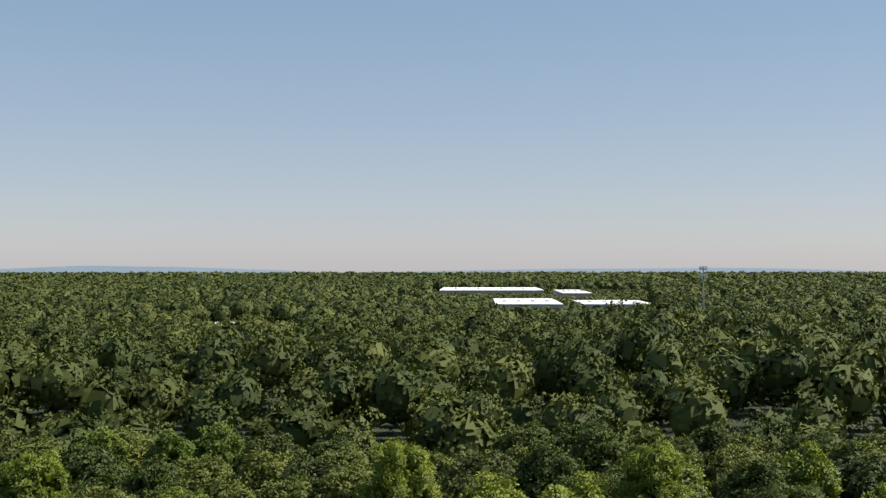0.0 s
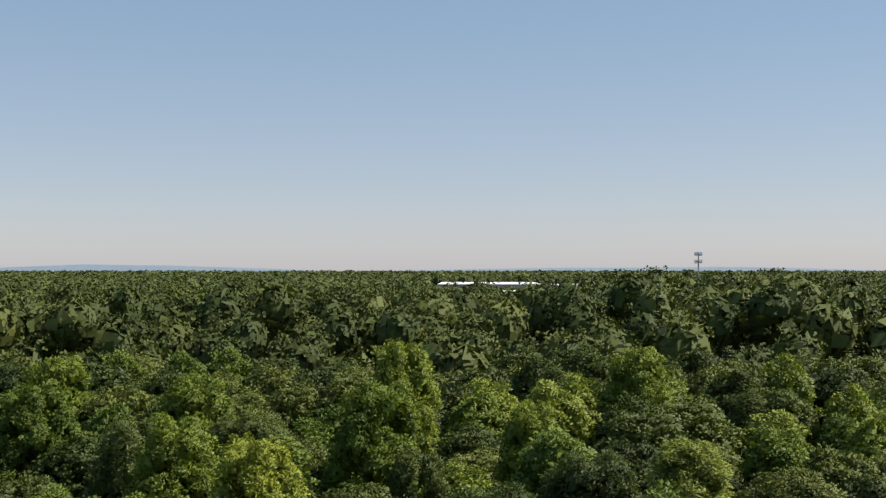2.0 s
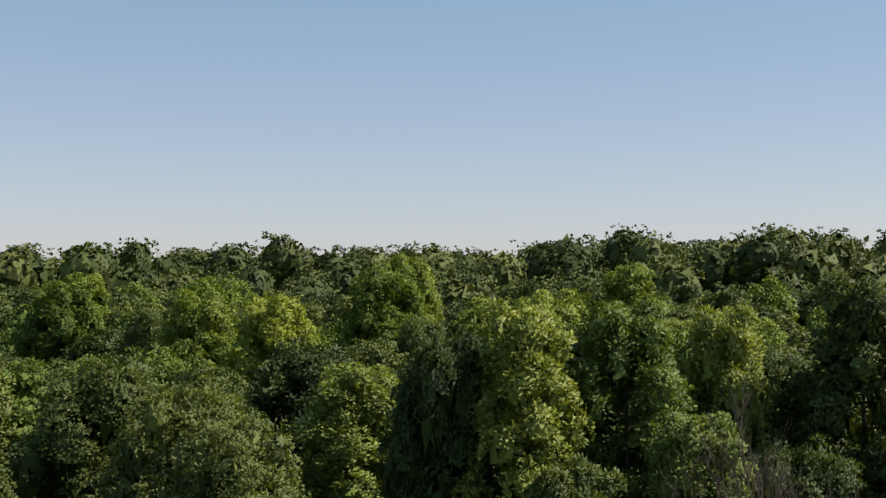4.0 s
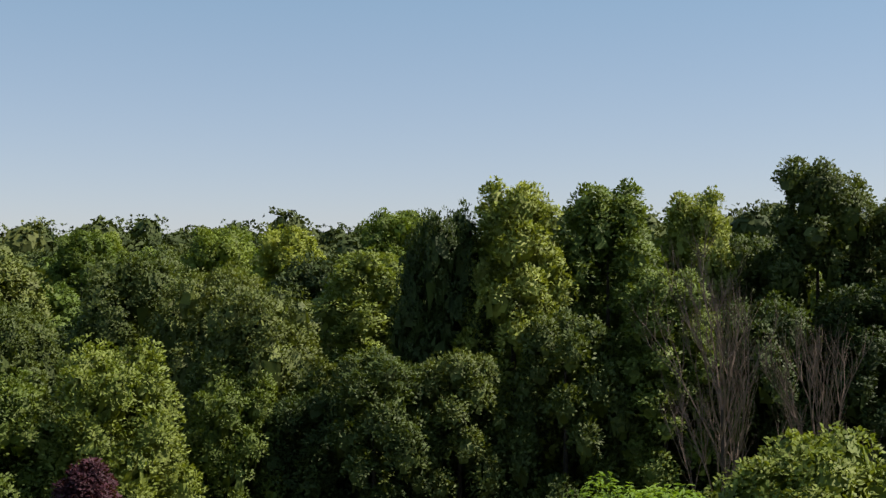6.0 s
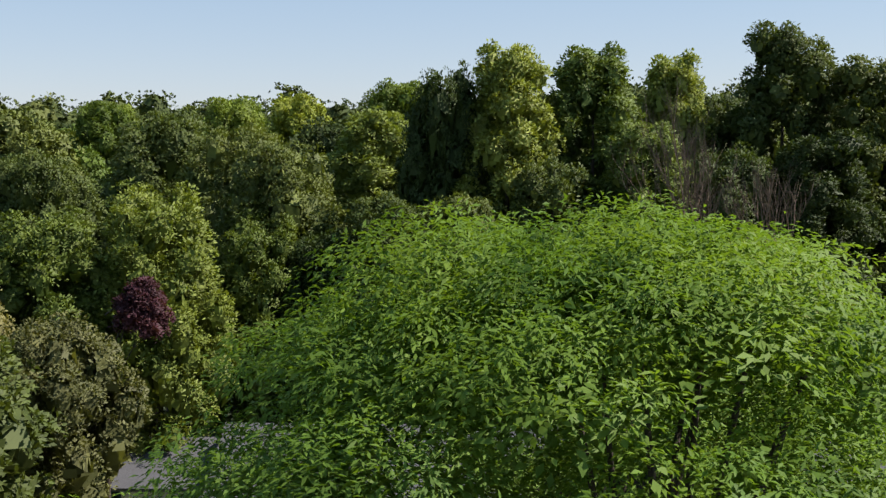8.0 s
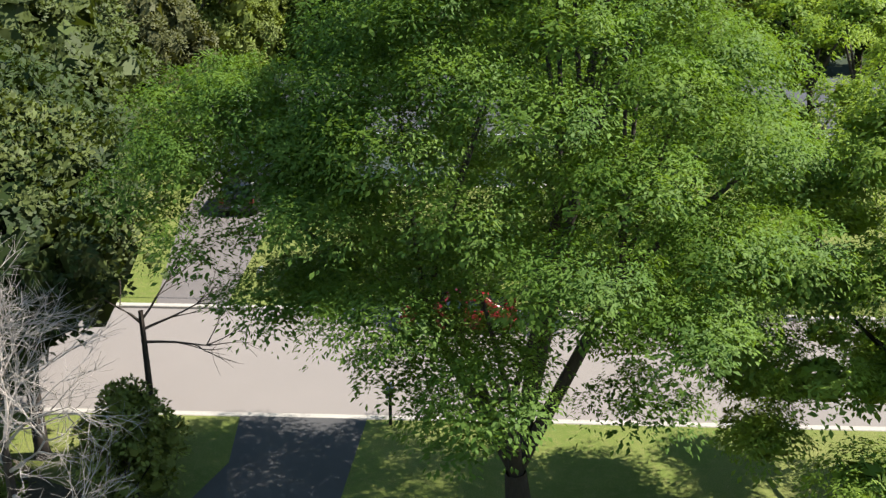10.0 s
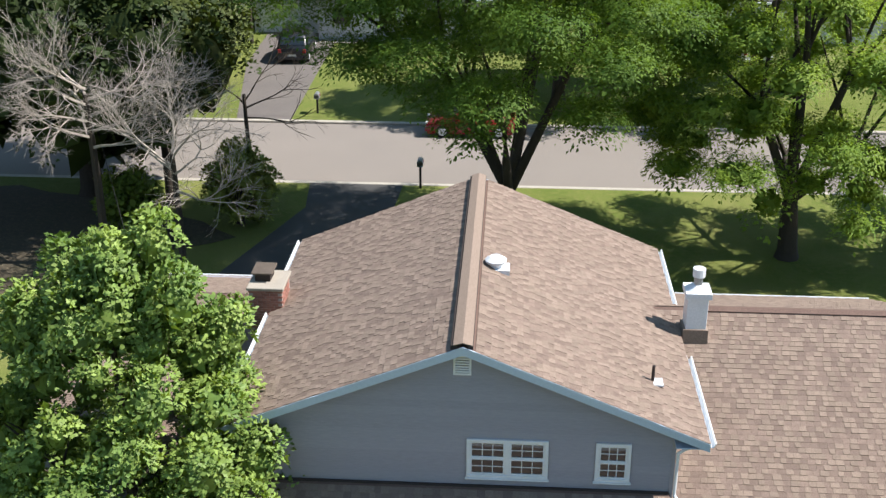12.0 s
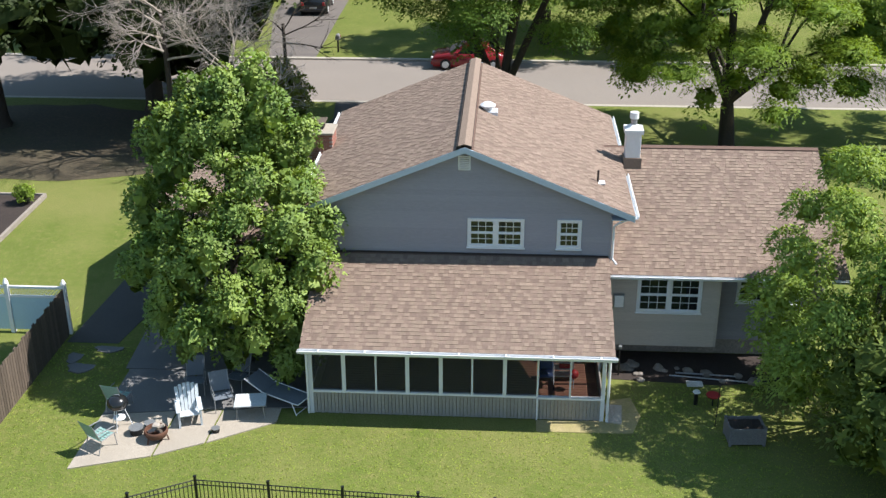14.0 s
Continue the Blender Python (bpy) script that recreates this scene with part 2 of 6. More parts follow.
M["leaf_locust"] = foliage("leaf_locust", (0.155, 0.25, 0.04), (0.25, 0.345, 0.052), 0.7, 0.5, 0.36, 0.14)
M["leaf_pear"] = foliage("leaf_pear", (0.09, 0.17, 0.042), (0.175, 0.265, 0.064), 0.9, 0.4, 0.22)
M["leaf_yard"] = foliage("leaf_yard", (0.15, 0.245, 0.05), (0.24, 0.33, 0.07), 0.6, 0.45, 0.3)
M["mid_oak"] = foliage("mid_oak", (0.066, 0.094, 0.021), (0.096, 0.126, 0.029), 0.3, 0.5, 0.12, 0.15)
M["mid_dark"] = foliage("mid_dark", (0.044, 0.065, 0.017), (0.064, 0.088, 0.023), 0.3, 0.5, 0.12, 0.15)
M["mid_lime"] = foliage("mid_lime", (0.098, 0.15, 0.024), (0.14, 0.192, 0.034), 0.3, 0.5, 0.15, 0.15)
M["leaf_brown"] = foliage("leaf_brown", (0.13, 0.135, 0.05), (0.17, 0.165, 0.062))
M["leaf_purple"] = foliage("leaf_purple", (0.045, 0.016, 0.022), (0.065, 0.022, 0.028))
M["leaf_far"] = foliage("leaf_far", (0.054, 0.075, 0.019), (0.078, 0.102, 0.026), 0.02, 0.6, 0.1, 0.08, True)
M["teal"] = surface("teal", (0.30, 0.48, 0.44), (0.26, 0.42, 0.39), 3, 30, 0.5, 0.05)
M["plastic_white"] = surface("plastic_white", (0.66, 0.72, 0.76), (0.60, 0.66, 0.70), 3, 30, 0.5, 0.05)
M["rust"] = surface("rust", (0.16, 0.07, 0.04), (0.09, 0.045, 0.03), 5, 30, 0.85, 0.4)
M["sling"] = surface("sling", (0.20, 0.23, 0.27), (0.17, 0.20, 0.24), 5, 60, 0.7, 0.1)
M["red"] = surface("red", (0.5, 0.03, 0.03), (0.42, 0.025, 0.03), 5, 30, 0.5, 0.05)
M["blue"] = surface("blue", (0.06, 0.10, 0.22), (0.05, 0.08, 0.18), 5, 30, 0.6, 0.05)
M["paper_white"] = surface("paper_white", (0.8, 0.79, 0.76), (0.74, 0.73, 0.70), 5, 30, 0.6, 0.05)
M["soil"] = surface("soil", (0.06, 0.045, 0.038), (0.04, 0.03, 0.026), 3, 20, 0.95, 0.6)
M["stone"] = surface("stone", (0.34, 0.30, 0.26), (0.24, 0.21, 0.18), 2, 14, 0.9, 0.5, vary="object", vary_amount=0.3)
M["pool_blue"] = surface("pool_blue", (0.50, 0.66, 0.74), (0.46, 0.62, 0.70), 1, 20, 0.5, 0.02, fine_amount=0.08)


# ---- mesh helpers ----
def mesh_object(name, verts, faces, material, parent=None, label="", smooth=False):
    me = bpy.data.meshes.new(name)
    me.from_pydata([tuple(v) for v in verts], [], faces)
    me.materials.append(material)
    if smooth:
        me.shade_smooth()
    ob = new(name, me)
    ob.parent = parent
    if label:
        tagged(ob, label)
    return ob


def part(name, bm, material, parent, label="", smooth=False):
    me = bpy.data.meshes.new(name)
    bmesh.ops.recalc_face_normals(bm, faces=bm.faces)
    bm.to_mesh(me)
    bm.free()
    me.materials.append(material)
    if smooth:
        me.shade_smooth()
    ob = new(name, me)
    ob.parent = parent
    if label:
        tagged(ob, label)
    return ob


def thing(name, at, label, category, group="", rz=0.0, kind=""):
    ob = new(name)
    ob.matrix_basis = pose(*at, 0, 0, rz)
    return tagged(ob, label, category, group, kind)


def box(bm, x0, x1, y0, y1, z0, z1, bevel=0.0):
    r = bmesh.ops.create_cube(bm, size=1.0, matrix=Matrix.Translation(((x0 + x1) / 2, (y0 + y1) / 2, (z0 + z1) / 2)) @ Matrix.Diagonal((abs(x1 - x0), abs(y1 - y0), abs(z1 - z0), 1)))
    if bevel:
        es = list({e for v in r["verts"] for e in v.link_edges})
        bmesh.ops.bevel(bm, geom=es, offset=bevel, segments=1, affect="EDGES")
    return bm


def boxes(*bs, bevel=0.0):
    bm = bmesh.new()
    for b in bs:
        box(bm, *b, bevel=bevel)
    return bm


def rod(bm, a, b, r0, r1=None, sides=8):
    a, b = Vector(a), Vector(b)
    r1 = r0 if r1 is None else r1
    d = b - a
    if d.length < 1e-5:
        return bm
    m = Matrix.Translation((a + b) / 2) @ d.to_track_quat("Z", "Y").to_matrix().to_4x4()
    bmesh.ops.create_cone(bm, cap_ends=True, segments=sides, radius1=r0, radius2=r1, depth=d.length, matrix=m)
    return bm


def rods(*rs, sides=8):
    bm = bmesh.new()
    for r in rs:
        rod(bm, *r, sides=sides)
    return bm


def slab_between(bm, pts, thick):
    """A plate of given thickness under a loop of corners."""
    top = [bm.verts.new(p) for p in pts]
    low = [bm.verts.new((p[0], p[1], p[2] - thick)) for p in pts]
    bm.faces.new(top)
    bm.faces.new(low[::-1])
    n = len(pts)
    for i in range(n):
        bm.faces.new((top[i], low[i], low[(i + 1) % n], top[(i + 1) % n]))
    return bm


def plate(name, pts, thick, material, parent=None, label="", category="", kind="structure"):
    bm = bmesh.new()
    slab_between(bm, pts, thick)
    ob = part(name, bm, material, parent, label)
    if not parent:
        tagged(ob, label, category, "", kind)
    return ob


# ---- ground ----
def ground_sheet():
    xs = [-4600, -2500, -1200, -600, -300, -150, -80, 80, 150, 300, 600, 1200, 2500, 4600]
    ys = [-400, -150, -60, 58, 80, 120, 200, 400, 800, 1600, 2600, 3600, 4700]
    verts = [(x, y, -0.16) for y in ys for x in xs]
    w = len(xs)
    faces = [(j * w + i, j * w + i + 1, (j + 1) * w + i + 1, (j + 1) * w + i) for j in range(len(ys) - 1) for i in range(w - 1)]
    return tagged(mesh_object("ground", verts, faces, M["far_ground"]), "dark green woodland ground reaching to the horizon", "ground", "", "structure")


ground_sheet()
plate("lawn", [(-70, -45, 0), (70, -45, 0), (70, 27.4, 0), (-70, 27.4, 0)], 0.3, M["grass"], None, "sunlit mown green lawn with yellowish patches", "lawn")
plate("lawn_opposite", [(-70, 36.75, 0), (70, 36.75, 0), (70, 60, 0), (-70, 60, 0)], 0.3, M["grass"], None, "mown lawn across the street shaded by trees", "lawn")
plate("road", [(-90, 27.7, -0.1), (90, 27.7, -0.1), (90, 36.45, -0.1), (-90, 36.45, -0.1)], 0.2, M["asphalt"], None, "pale worn asphalt street between kerbs", "road")
for name, y0, y1 in (("kerb", 27.4, 27.7), ("kerb_opposite", 36.45, 36.75)):
    kerb = tagged(part(name, boxes((-90, 90, y0, y1, -0.2, 0.02), bevel=0.03), M["kerb"], None), "pale concrete kerb along the street", "kerb", "", "structure")
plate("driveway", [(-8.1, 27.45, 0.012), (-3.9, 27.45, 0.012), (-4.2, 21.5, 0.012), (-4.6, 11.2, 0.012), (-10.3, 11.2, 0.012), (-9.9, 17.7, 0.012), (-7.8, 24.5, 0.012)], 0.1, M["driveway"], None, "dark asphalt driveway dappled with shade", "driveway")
plate("driveway_opposite", [(-16.0, 58, 0.012), (-11.0, 58, 0.012), (-10.9, 48, 0.012), (-10.7, 36.7, 0.012), (-13.6, 36.7, 0.012), (-15.6, 48, 0.012)][::-1], 0.1, M["driveway_far"], None, "pale brown driveway across the street", "driveway")
# dark sheet standing in for the house's shadow on the lawn
plate("shaded_side_strip", [(-12.9, 0.6, 0.01), (-11.2, 0.6, 0.01), (-10.6, 4.0, 0.01), (-10.6, 11.3, 0.01), (-12.0, 11.3, 0.01), (-12.6, 4.0, 0.01)], 0.08, M["driveway"], None, "dark strip beside the house, the house's shadow in its colour", "path")

# irregular brown patch, also standing in for the trees' large shadow
edge = [(-22.5 + 11.5 * math.cos(k / 48 * 6.2832) * (1 + 0.3 * noise.noise(Vector((math.cos(k / 48 * 6.2832) * 3, math.sin(k / 48 * 6.2832) * 3, 4.0)))), 20.4 + 5.6 * math.sin(k / 48 * 6.2832) * (1 + 0.25 * noise.noise(Vector((math.cos(k / 48 * 6.2832) * 4, math.sin(k / 48 * 6.2832) * 4, 9.0)))), 0.011) for k in range(48)]
plate("shaded_bare_ground", edge, 0.06, M["litter"], None, "bare brown earth with dry leaf litter, tree shade partly in its colour", "ground")


def patio():
    p = thing("patio", (0, 0, 0), "patio of pale concrete slabs with dark joints, rear slabs darkened for shade", "patio", kind="structure")
    quads = (((-10.35, -6.25), (-8.3, -5.55), (-8.2, -3.3), (-10.3, -3.6)), ((-8.24, -5.53), (-7.0, -4.85), (-6.9, -3.2), (-8.14, -3.3)), ((-6.94, -4.83), (-5.2, -3.7), (-5.2, -2.9), (-6.84, -3.2)),
             ((-10.3, -3.55), (-8.2, -3.25), (-8.2, -1.0), (-10.3, -1.0)), ((-8.14, -3.25), (-4.45, -2.85), (-4.45, -1.0), (-8.14, -1.0)), ((-10.45, -0.95), (-4.45, -0.95), (-4.45, 2.6), (-10.6, 2.6)))
    for k, q in enumerate(quads):
        bm = bmesh.new()
        slab_between(bm, [(x, y, 0.035) for x, y in q], 0.09)
        # rear slabs take the darker grey: the tree's shade put into colour
        part("slab", bm, M["concrete"] if k < 3 else M["slab"], p)


patio()
for (x, y, sx, sy) in ((-11.9, -1.0, 0.55, 0.35), (-11.4, 0.2, 0.6, 0.25), (-12.3, -0.4, 0.3, 0.4)):
    bm = bmesh.new()
    n = 9
    slab_between(bm, [(x + sx * math.cos(i / n * 6.283) * (0.8 + 0.3 * math.sin(i * 2.3)), y + sy * math.sin(i / n * 6.283) * (0.85 + 0.2 * math.cos(i * 1.7)), 0.03) for i in range(n)], 0.06)
    tagged(part("stepping_stone", bm, M["slab"], None), "flat grey stepping stone in the lawn", "stone", "stepping stones")


# ---- roofs and siding ----
def tab_verts(o, u, v, n, w, l, t):
    """A shingle tab: its upper end lies on the deck, its lower edge stands proud."""
    o, u, v, n = Vector(o), Vector(u), Vector(v), Vector(n)
    a, b = o, o + u * w
    return [a, b, b + v * l, a + v * l, a + n * t, b + n * t, b + v * l + n * 0.004, a + v * l + n * 0.004]


TAB_FACES = [(4, 5, 6, 7), (0, 1, 5, 4), (1, 2, 6, 5), (3, 0, 4, 7)]


def shingled(roof, origin, u, v, width, length, seed, parts_rows=0, course=0.14):
    """Courses of raised pale tabs and sunk dark ones on a roof plane; the lowest rows are single pieces, the rest one joined mesh."""
    rng = random.Random(seed)
    u, v = Vector(u).normalized(), Vector(v).normalized()
    n = u.cross(v)
    origin = Vector(origin)
    verts, faces, kinds = [], [], []
    widths = (0.13, 0.16, 0.19)
    pieces = {}
    count = 0
    for r in range(int(length / course)):
        x = -rng.random() * 0.3
        dark = rng.random() < 0.5
        while x < width:
            k = rng.randrange(3)
            w = widths[k]
            dark = (not dark) if rng.random() < 0.7 else dark
            x0, x1 = max(x, 0.0), min(x + w, width)
            x += w
            if x1 - x0 < 0.03:
                continue
            o = origin + u * x0 + v * (r * course - 0.01) + n * 0.003
            if r < parts_rows and count < 300 and x1 - x0 > w - 0.001:
                if (k, dark) not in pieces:
                    me = bpy.data.meshes.new("shingle")
                    me.from_pydata([tuple(p) for p in tab_verts((0, 0, 0), u, v, n, w - 0.004, course + 0.03, 0.008 if dark else 0.018)], [], TAB_FACES)
                    me.materials.append(M["shingle_piece_dark" if dark else "shingle_piece"])
                    pieces[(k, dark)] = me
                ob = new("shingle", pieces[(k, dark)])
                ob.location, ob.parent = o, roof
                count += 1
                continue
            base = len(verts)
            verts += tab_verts(o, u, v, n, x1 - x0 - 0.004, course + 0.03, 0.008 if dark else 0.018)
            faces += [tuple(base + i for i in f) for f in TAB_FACES]
            kinds += [int(dark)] * 4
    ob = tagged(mesh_object("shingle_field", verts, faces, M["shingle"], roof, "overlapping brown asphalt shingles"), "", "", "", "stuff")
    ob.data.materials.append(M["shingle_dark"])
    ob.data.polygons.foreach_set("material_index", kinds)


def clapboards(wall, x0, x1, z0, z1, y, material, step=0.18, span=None, skip=()):
    """Lapped boards facing -y; span(z) narrows a board under a gable; skip: openings (x0, x1, z0, z1)."""
    z = z0
    while z < z1 - 0.02:
        t = min(z + step, z1)
        a, b, c, d = (x0, x1, x0, x1) if not span else (*span(z), *span(t))
        runs = [(a, b, c, d)]
        for sx0, sx1, sz0, sz1 in skip:
            if t > sz0 + 0.01 and z < sz1 - 0.01:
                cut = []
                for (p, q, r, s) in runs:
                    if sx0 > p and sx1 < q:
                        cut += [(p, sx0, r, sx0), (sx1, q, sx1, s)]
                    else:
                        cut.append((p, q, r, s))
                runs = cut
        for p, q, r, s in runs:
            if q - p < 0.02:
                continue
            verts = [(p, y - 0.032, z), (q, y - 0.032, z), (s, y - 0.004, t), (r, y - 0.004, t), (p, y, z), (q, y, z), (s, y, t), (r, y, t)]
            mesh_object("siding_board", verts, [(0, 1, 2, 3), (4, 0, 3, 7), (1, 5, 6, 2), (4, 5, 1, 0), (3, 2, 6, 7)], material, wall)
        z = t


def window_unit(parent, x0, x1, z0, z1, y, units, rows=2):
    """Double-hung window: white casing, sashes with grids, dark panes."""
    win = new("window")
    win.parent = parent
    win.location = (0, 0, 0)
    fr = 0.075
    bs = [(x0, x1, y - 0.05, y + 0.05, z1 - fr, z1), (x0, x1, y - 0.06, y + 0.05, z0, z0 + fr), (x0, x0 + fr, y - 0.05, y + 0.05, z0 + fr, z1 - fr), (x1 - fr, x1, y - 0.05, y + 0.05, z0 + fr, z1 - fr)]
    uw = (x1 - x0 - fr * 2) / units
    for k in range(1, units):
        xm = x0 + fr + uw * k
        bs.append((xm - 0.05, xm + 0.05, y - 0.047, y + 0.05, z0 + fr, z1 - fr))
    part("window_frame", boxes(*bs, bevel=0.006), M["trim"], win)
    for k in range(units):
        a = x0 + fr + uw * k + (0.05 if k else 0.0)
        b = x0 + fr + uw * (k + 1) - (0.05 if k < units - 1 else 0.0)
        zm = (z0 + z1) / 2
        for lo, hi, dy in ((z0 + fr, zm, -0.012), (zm, z1 - fr, 0.006)):
            s = 0.035
            part("sash", boxes((a, b, y - 0.02 + dy, y + 0.01 + dy, hi - s, hi), (a, b, y - 0.02 + dy, y + 0.01 + dy, lo, lo + s), (a, a + s, y - 0.02 + dy, y + 0.01 + dy, lo + s, hi - s), (b - s, b, y - 0.02 + dy, y + 0.01 + dy, lo + s, hi - s)), M["trim"], win)
            part("pane", boxes((a + s, b - s, y + dy, y + 0.006 + dy, lo + s, hi - s)), M["glass_dark"], win)
            mid = (lo + hi) / 2
            g = [(a + s + (b - a - 2 * s) * i / 3 - 0.008, a + s + (b - a - 2 * s) * i / 3 + 0.008, y - 0.008 + dy, y + dy - 0.001, lo + s, hi - s) for i in (1, 2)]
            g.append((a + s, b - s, y - 0.01 + dy, y + dy - 0.001, mid - 0.008, mid + 0.008))
            part("window_grid", boxes(*g), M["trim"], win)
    part("window_sill", boxes((x0 - 0.03, x1 + 0.03, y - 0.09, y - 0.02, z0 - 0.03, z0), bevel=0.006), M["trim"], win)
    return win


# ---- the house ----
house = thing("house", (0, 0, 0), "split-level house with grey siding and brown shingle roofs", "house")
EAVE, RIDGE, HALF = 5.24, 7.25, 4.9
SL = (RIDGE - EAVE) / HALF


def gable_span(z):
    w = 4.28 if z < 5.42 else max(0.02, min(4.28, (RIDGE - 0.12 - z) / SL))
    return (-w, w)


main_wall = new("upper_wall")
main_wall.parent = house
bm = bmesh.new()
prof = [(-4.28, 0.0), (4.28, 0.0), (4.28, 5.40), (0, RIDGE - 0.10), (-4.28, 5.40)]
f0 = [bm.verts.new((x, 0.0, z)) for x, z in prof]
f1 = [bm.verts.new((x, 8.8, z)) for x, z in prof]
bm.faces.new(f0)
bm.faces.new(f1[::-1])
for i in range(5):
    bm.faces.new((f0[i], f0[(i + 1) % 5], f1[(i + 1) % 5], f1[i]))
part("wall_core", bm, M["siding"], main_wall)
clapboards(main_wall, -4.28, 4.28, 3.7, 7.1, 0.0, M["siding"], 0.175, gable_span, [(0.08, 1.76, 4.0, 4.93), (2.72, 3.44, 4.0, 4.93), (-0.2, 0.16, 6.42, 6.86)])
part("corner_trim", boxes((4.26, 4.34, -0.035, 0.08, 3.6, 5.36)), M["siding"], main_wall)
window_unit(house, 0.08, 1.76, 4.0, 4.93, -0.02, 2)
window_unit(house, 2.72, 3.44, 4.0, 4.93, -0.02, 1)
vent = new("gable_vent")
vent.parent = house
part("vent_frame", boxes((-0.2, 0.16, -0.05, 0, 6.42, 6.46), (-0.2, 0.16, -0.05, 0, 6.82, 6.86), (-0.2, -0.16, -0.05, 0, 6.46, 6.82), (0.12, 0.16, -0.05, 0, 6.46, 6.82)), M["trim"], vent)
for i in range(6):
    part("louvre", boxes((-0.16, 0.12, -0.045, -0.01, 6.475 + i * 0.058, 6.51 + i * 0.058)), M["trim"], vent)

main_roof = new("main_roof")
main_roof.parent = house
Y0, Y1 = -0.35, 9.18
for sgn in (-1, 1):
    bm = bmesh.new()
    pts = [(0, Y0, RIDGE - 0.03), (0, Y1, RIDGE - 0.03), (sgn * HALF, Y1, EAVE - 0.03), (sgn * HALF, Y0, EAVE - 0.03)]
    slab_between(bm, pts if sgn < 0 else pts[::-1], 0.12)
    part("roof_deck", bm, M["roof_deck"], main_roof)
n_l = math.hypot(HALF, RIDGE - EAVE)
shingled(main_roof, (HALF + 0.03, Y0 - 0.02, EAVE - 0.03), (0, 1, 0), (-HALF, 0, RIDGE - EAVE), Y1 - Y0 + 0.04, n_l - 0.12, 3)
shingled(main_roof, (-HALF - 0.03, Y1 + 0.02, EAVE - 0.03), (0, -1, 0), (HALF, 0, RIDGE - EAVE), Y1 - Y0 + 0.04, n_l - 0.12, 4)
# ridge vent with dark gaps along both sides
bm = bmesh.new()
for sgn in (-1, 1):
    slab_between(bm, [(0, Y0 - 0.02, RIDGE + 0.075), (0, Y1 + 0.02, RIDGE + 0.075), (sgn * 0.19, Y1 + 0.02, RIDGE + 0.02), (sgn * 0.19, Y0 - 0.02, RIDGE + 0.02)][::-sgn], 0.02)
part("ridge_cap", bm, M["shingle"], main_roof, "brown ridge cap")
part("ridge_gap", boxes((-0.235, -0.10, Y0 + 0.02, Y1 - 0.02, RIDGE - 0.10, RIDGE - 0.012), (0.10, 0.2, Y0 + 0.02, Y1 - 0.02, RIDGE - 0.09, RIDGE - 0.005)), M["ridge_dark"], main_roof, "dark gap of the ridge vent")
# fascia boards along the rakes, gutters along the eaves
for yy in (Y0 - 0.03, Y1):
    for sgn in (-1, 1):
        bm = bmesh.new()
        a = [(0, yy, RIDGE - 0.02), (sgn * (HALF + 0.04), yy, EAVE - 0.04), (sgn * (HALF + 0.04), yy, EAVE - 0.22), (0, yy, RIDGE - 0.2)]
        v0 = [bm.verts.new(p) for p in a]
        v1 = [bm.verts.new((p[0], p[1] + 0.03, p[2])) for p in a]
        bm.faces.new(v0)
        bm.faces.new(v1[::-1])
        for i in range(4):
            bm.faces.new((v0[i], v0[(i + 1) % 4], v1[(i + 1) % 4], v1[i]))
        part("fascia", bm, M["fascia"], main_roof, "pale blue-grey fascia board")
for sgn in (-1, 1):
    bm = bmesh.new()
    slab_between(bm, [(sgn * 4.28, Y0, EAVE - 0.16), (sgn * HALF, Y0, EAVE - 0.16), (sgn * HALF, Y1, EAVE - 0.16), (sgn * 4.28, Y1, EAVE - 0.16)][::sgn], 0.02)
    part("soffit", bm, M["fascia"], main_roof, "pale blue-grey soffit")


def gutter(parent, a, b, out):
    """An open K gutter from a to b; out is the way that it faces."""
    a, b, out = Vector(a), Vector(b), Vector(out)
    prof = [(0.0, 0.0), (0.0, -0.10), (0.08, -0.10), (0.11, -0.01), (0.125, -0.005), (0.10, -0.005), (0.07, -0.085), (0.012, -0.085), (0.012, 0.0)]
    bm = bmesh.new()
    va = [bm.verts.new(a + out * p + Vector((0, 0, q))) for p, q in prof]
    vb = [bm.verts.new(b + out * p + Vector((0, 0, q))) for p, q in prof]
    k = len(prof)
    for i in range(k):
        bm.faces.new((va[i], va[(i + 1) % k], vb[(i + 1) % k], vb[i]))
    bm.faces.new(va[::-1])
    bm.faces.new(vb)
    return part("gutter", bm, M["metal_white"], parent, "white metal gutter")


gutter(main_roof, (4.94, Y0, EAVE - 0.03), (4.94, 3.2, EAVE - 0.03), (1, 0, 0))
gutter(main_roof, (4.94, 5.6, EAVE - 0.03), (4.94, Y1, EAVE - 0.03), (1, 0, 0))
gutter(main_roof, (-4.94, Y0, EAVE - 0.03), (-4.94, Y1, EAVE - 0.03), (-1, 0, 0))
part("downspout", rods(((4.98, -0.12, 5.1), (4.5, -0.06, 4.86), 0.035), ((4.5, -0.06, 4.86), (4.38, -0.05, 4.75), 0.035), ((4.38, -0.05, 4.75), (4.38, -0.05, 3.72), 0.035), ((4.38, -0.05, 3.72), (4.5, -0.2, 3.6), 0.035)), M["metal_white"], main_roof, "white downspout")

# dome vent and pipe on the roof
roof_vent = new("roof_vent")
roof_vent.parent = house
roof_vent.matrix_basis = pose(0.56, 3.85, RIDGE - 0.56 * SL + 0.02)
part("vent_flashing", boxes((-0.05, 0.32, -0.22, 0.22, -0.14, -0.02)), M["metal_white"], roof_vent)
part("vent_neck", rods(((0, 0, -0.1), (0, 0, 0.12), 0.15), sides=16), M["metal_white"], roof_vent)
bm = bmesh.new()
rod(bm, (0, 0, 0.10), (0, 0, 0.16), 0.235, 0.25, 20)
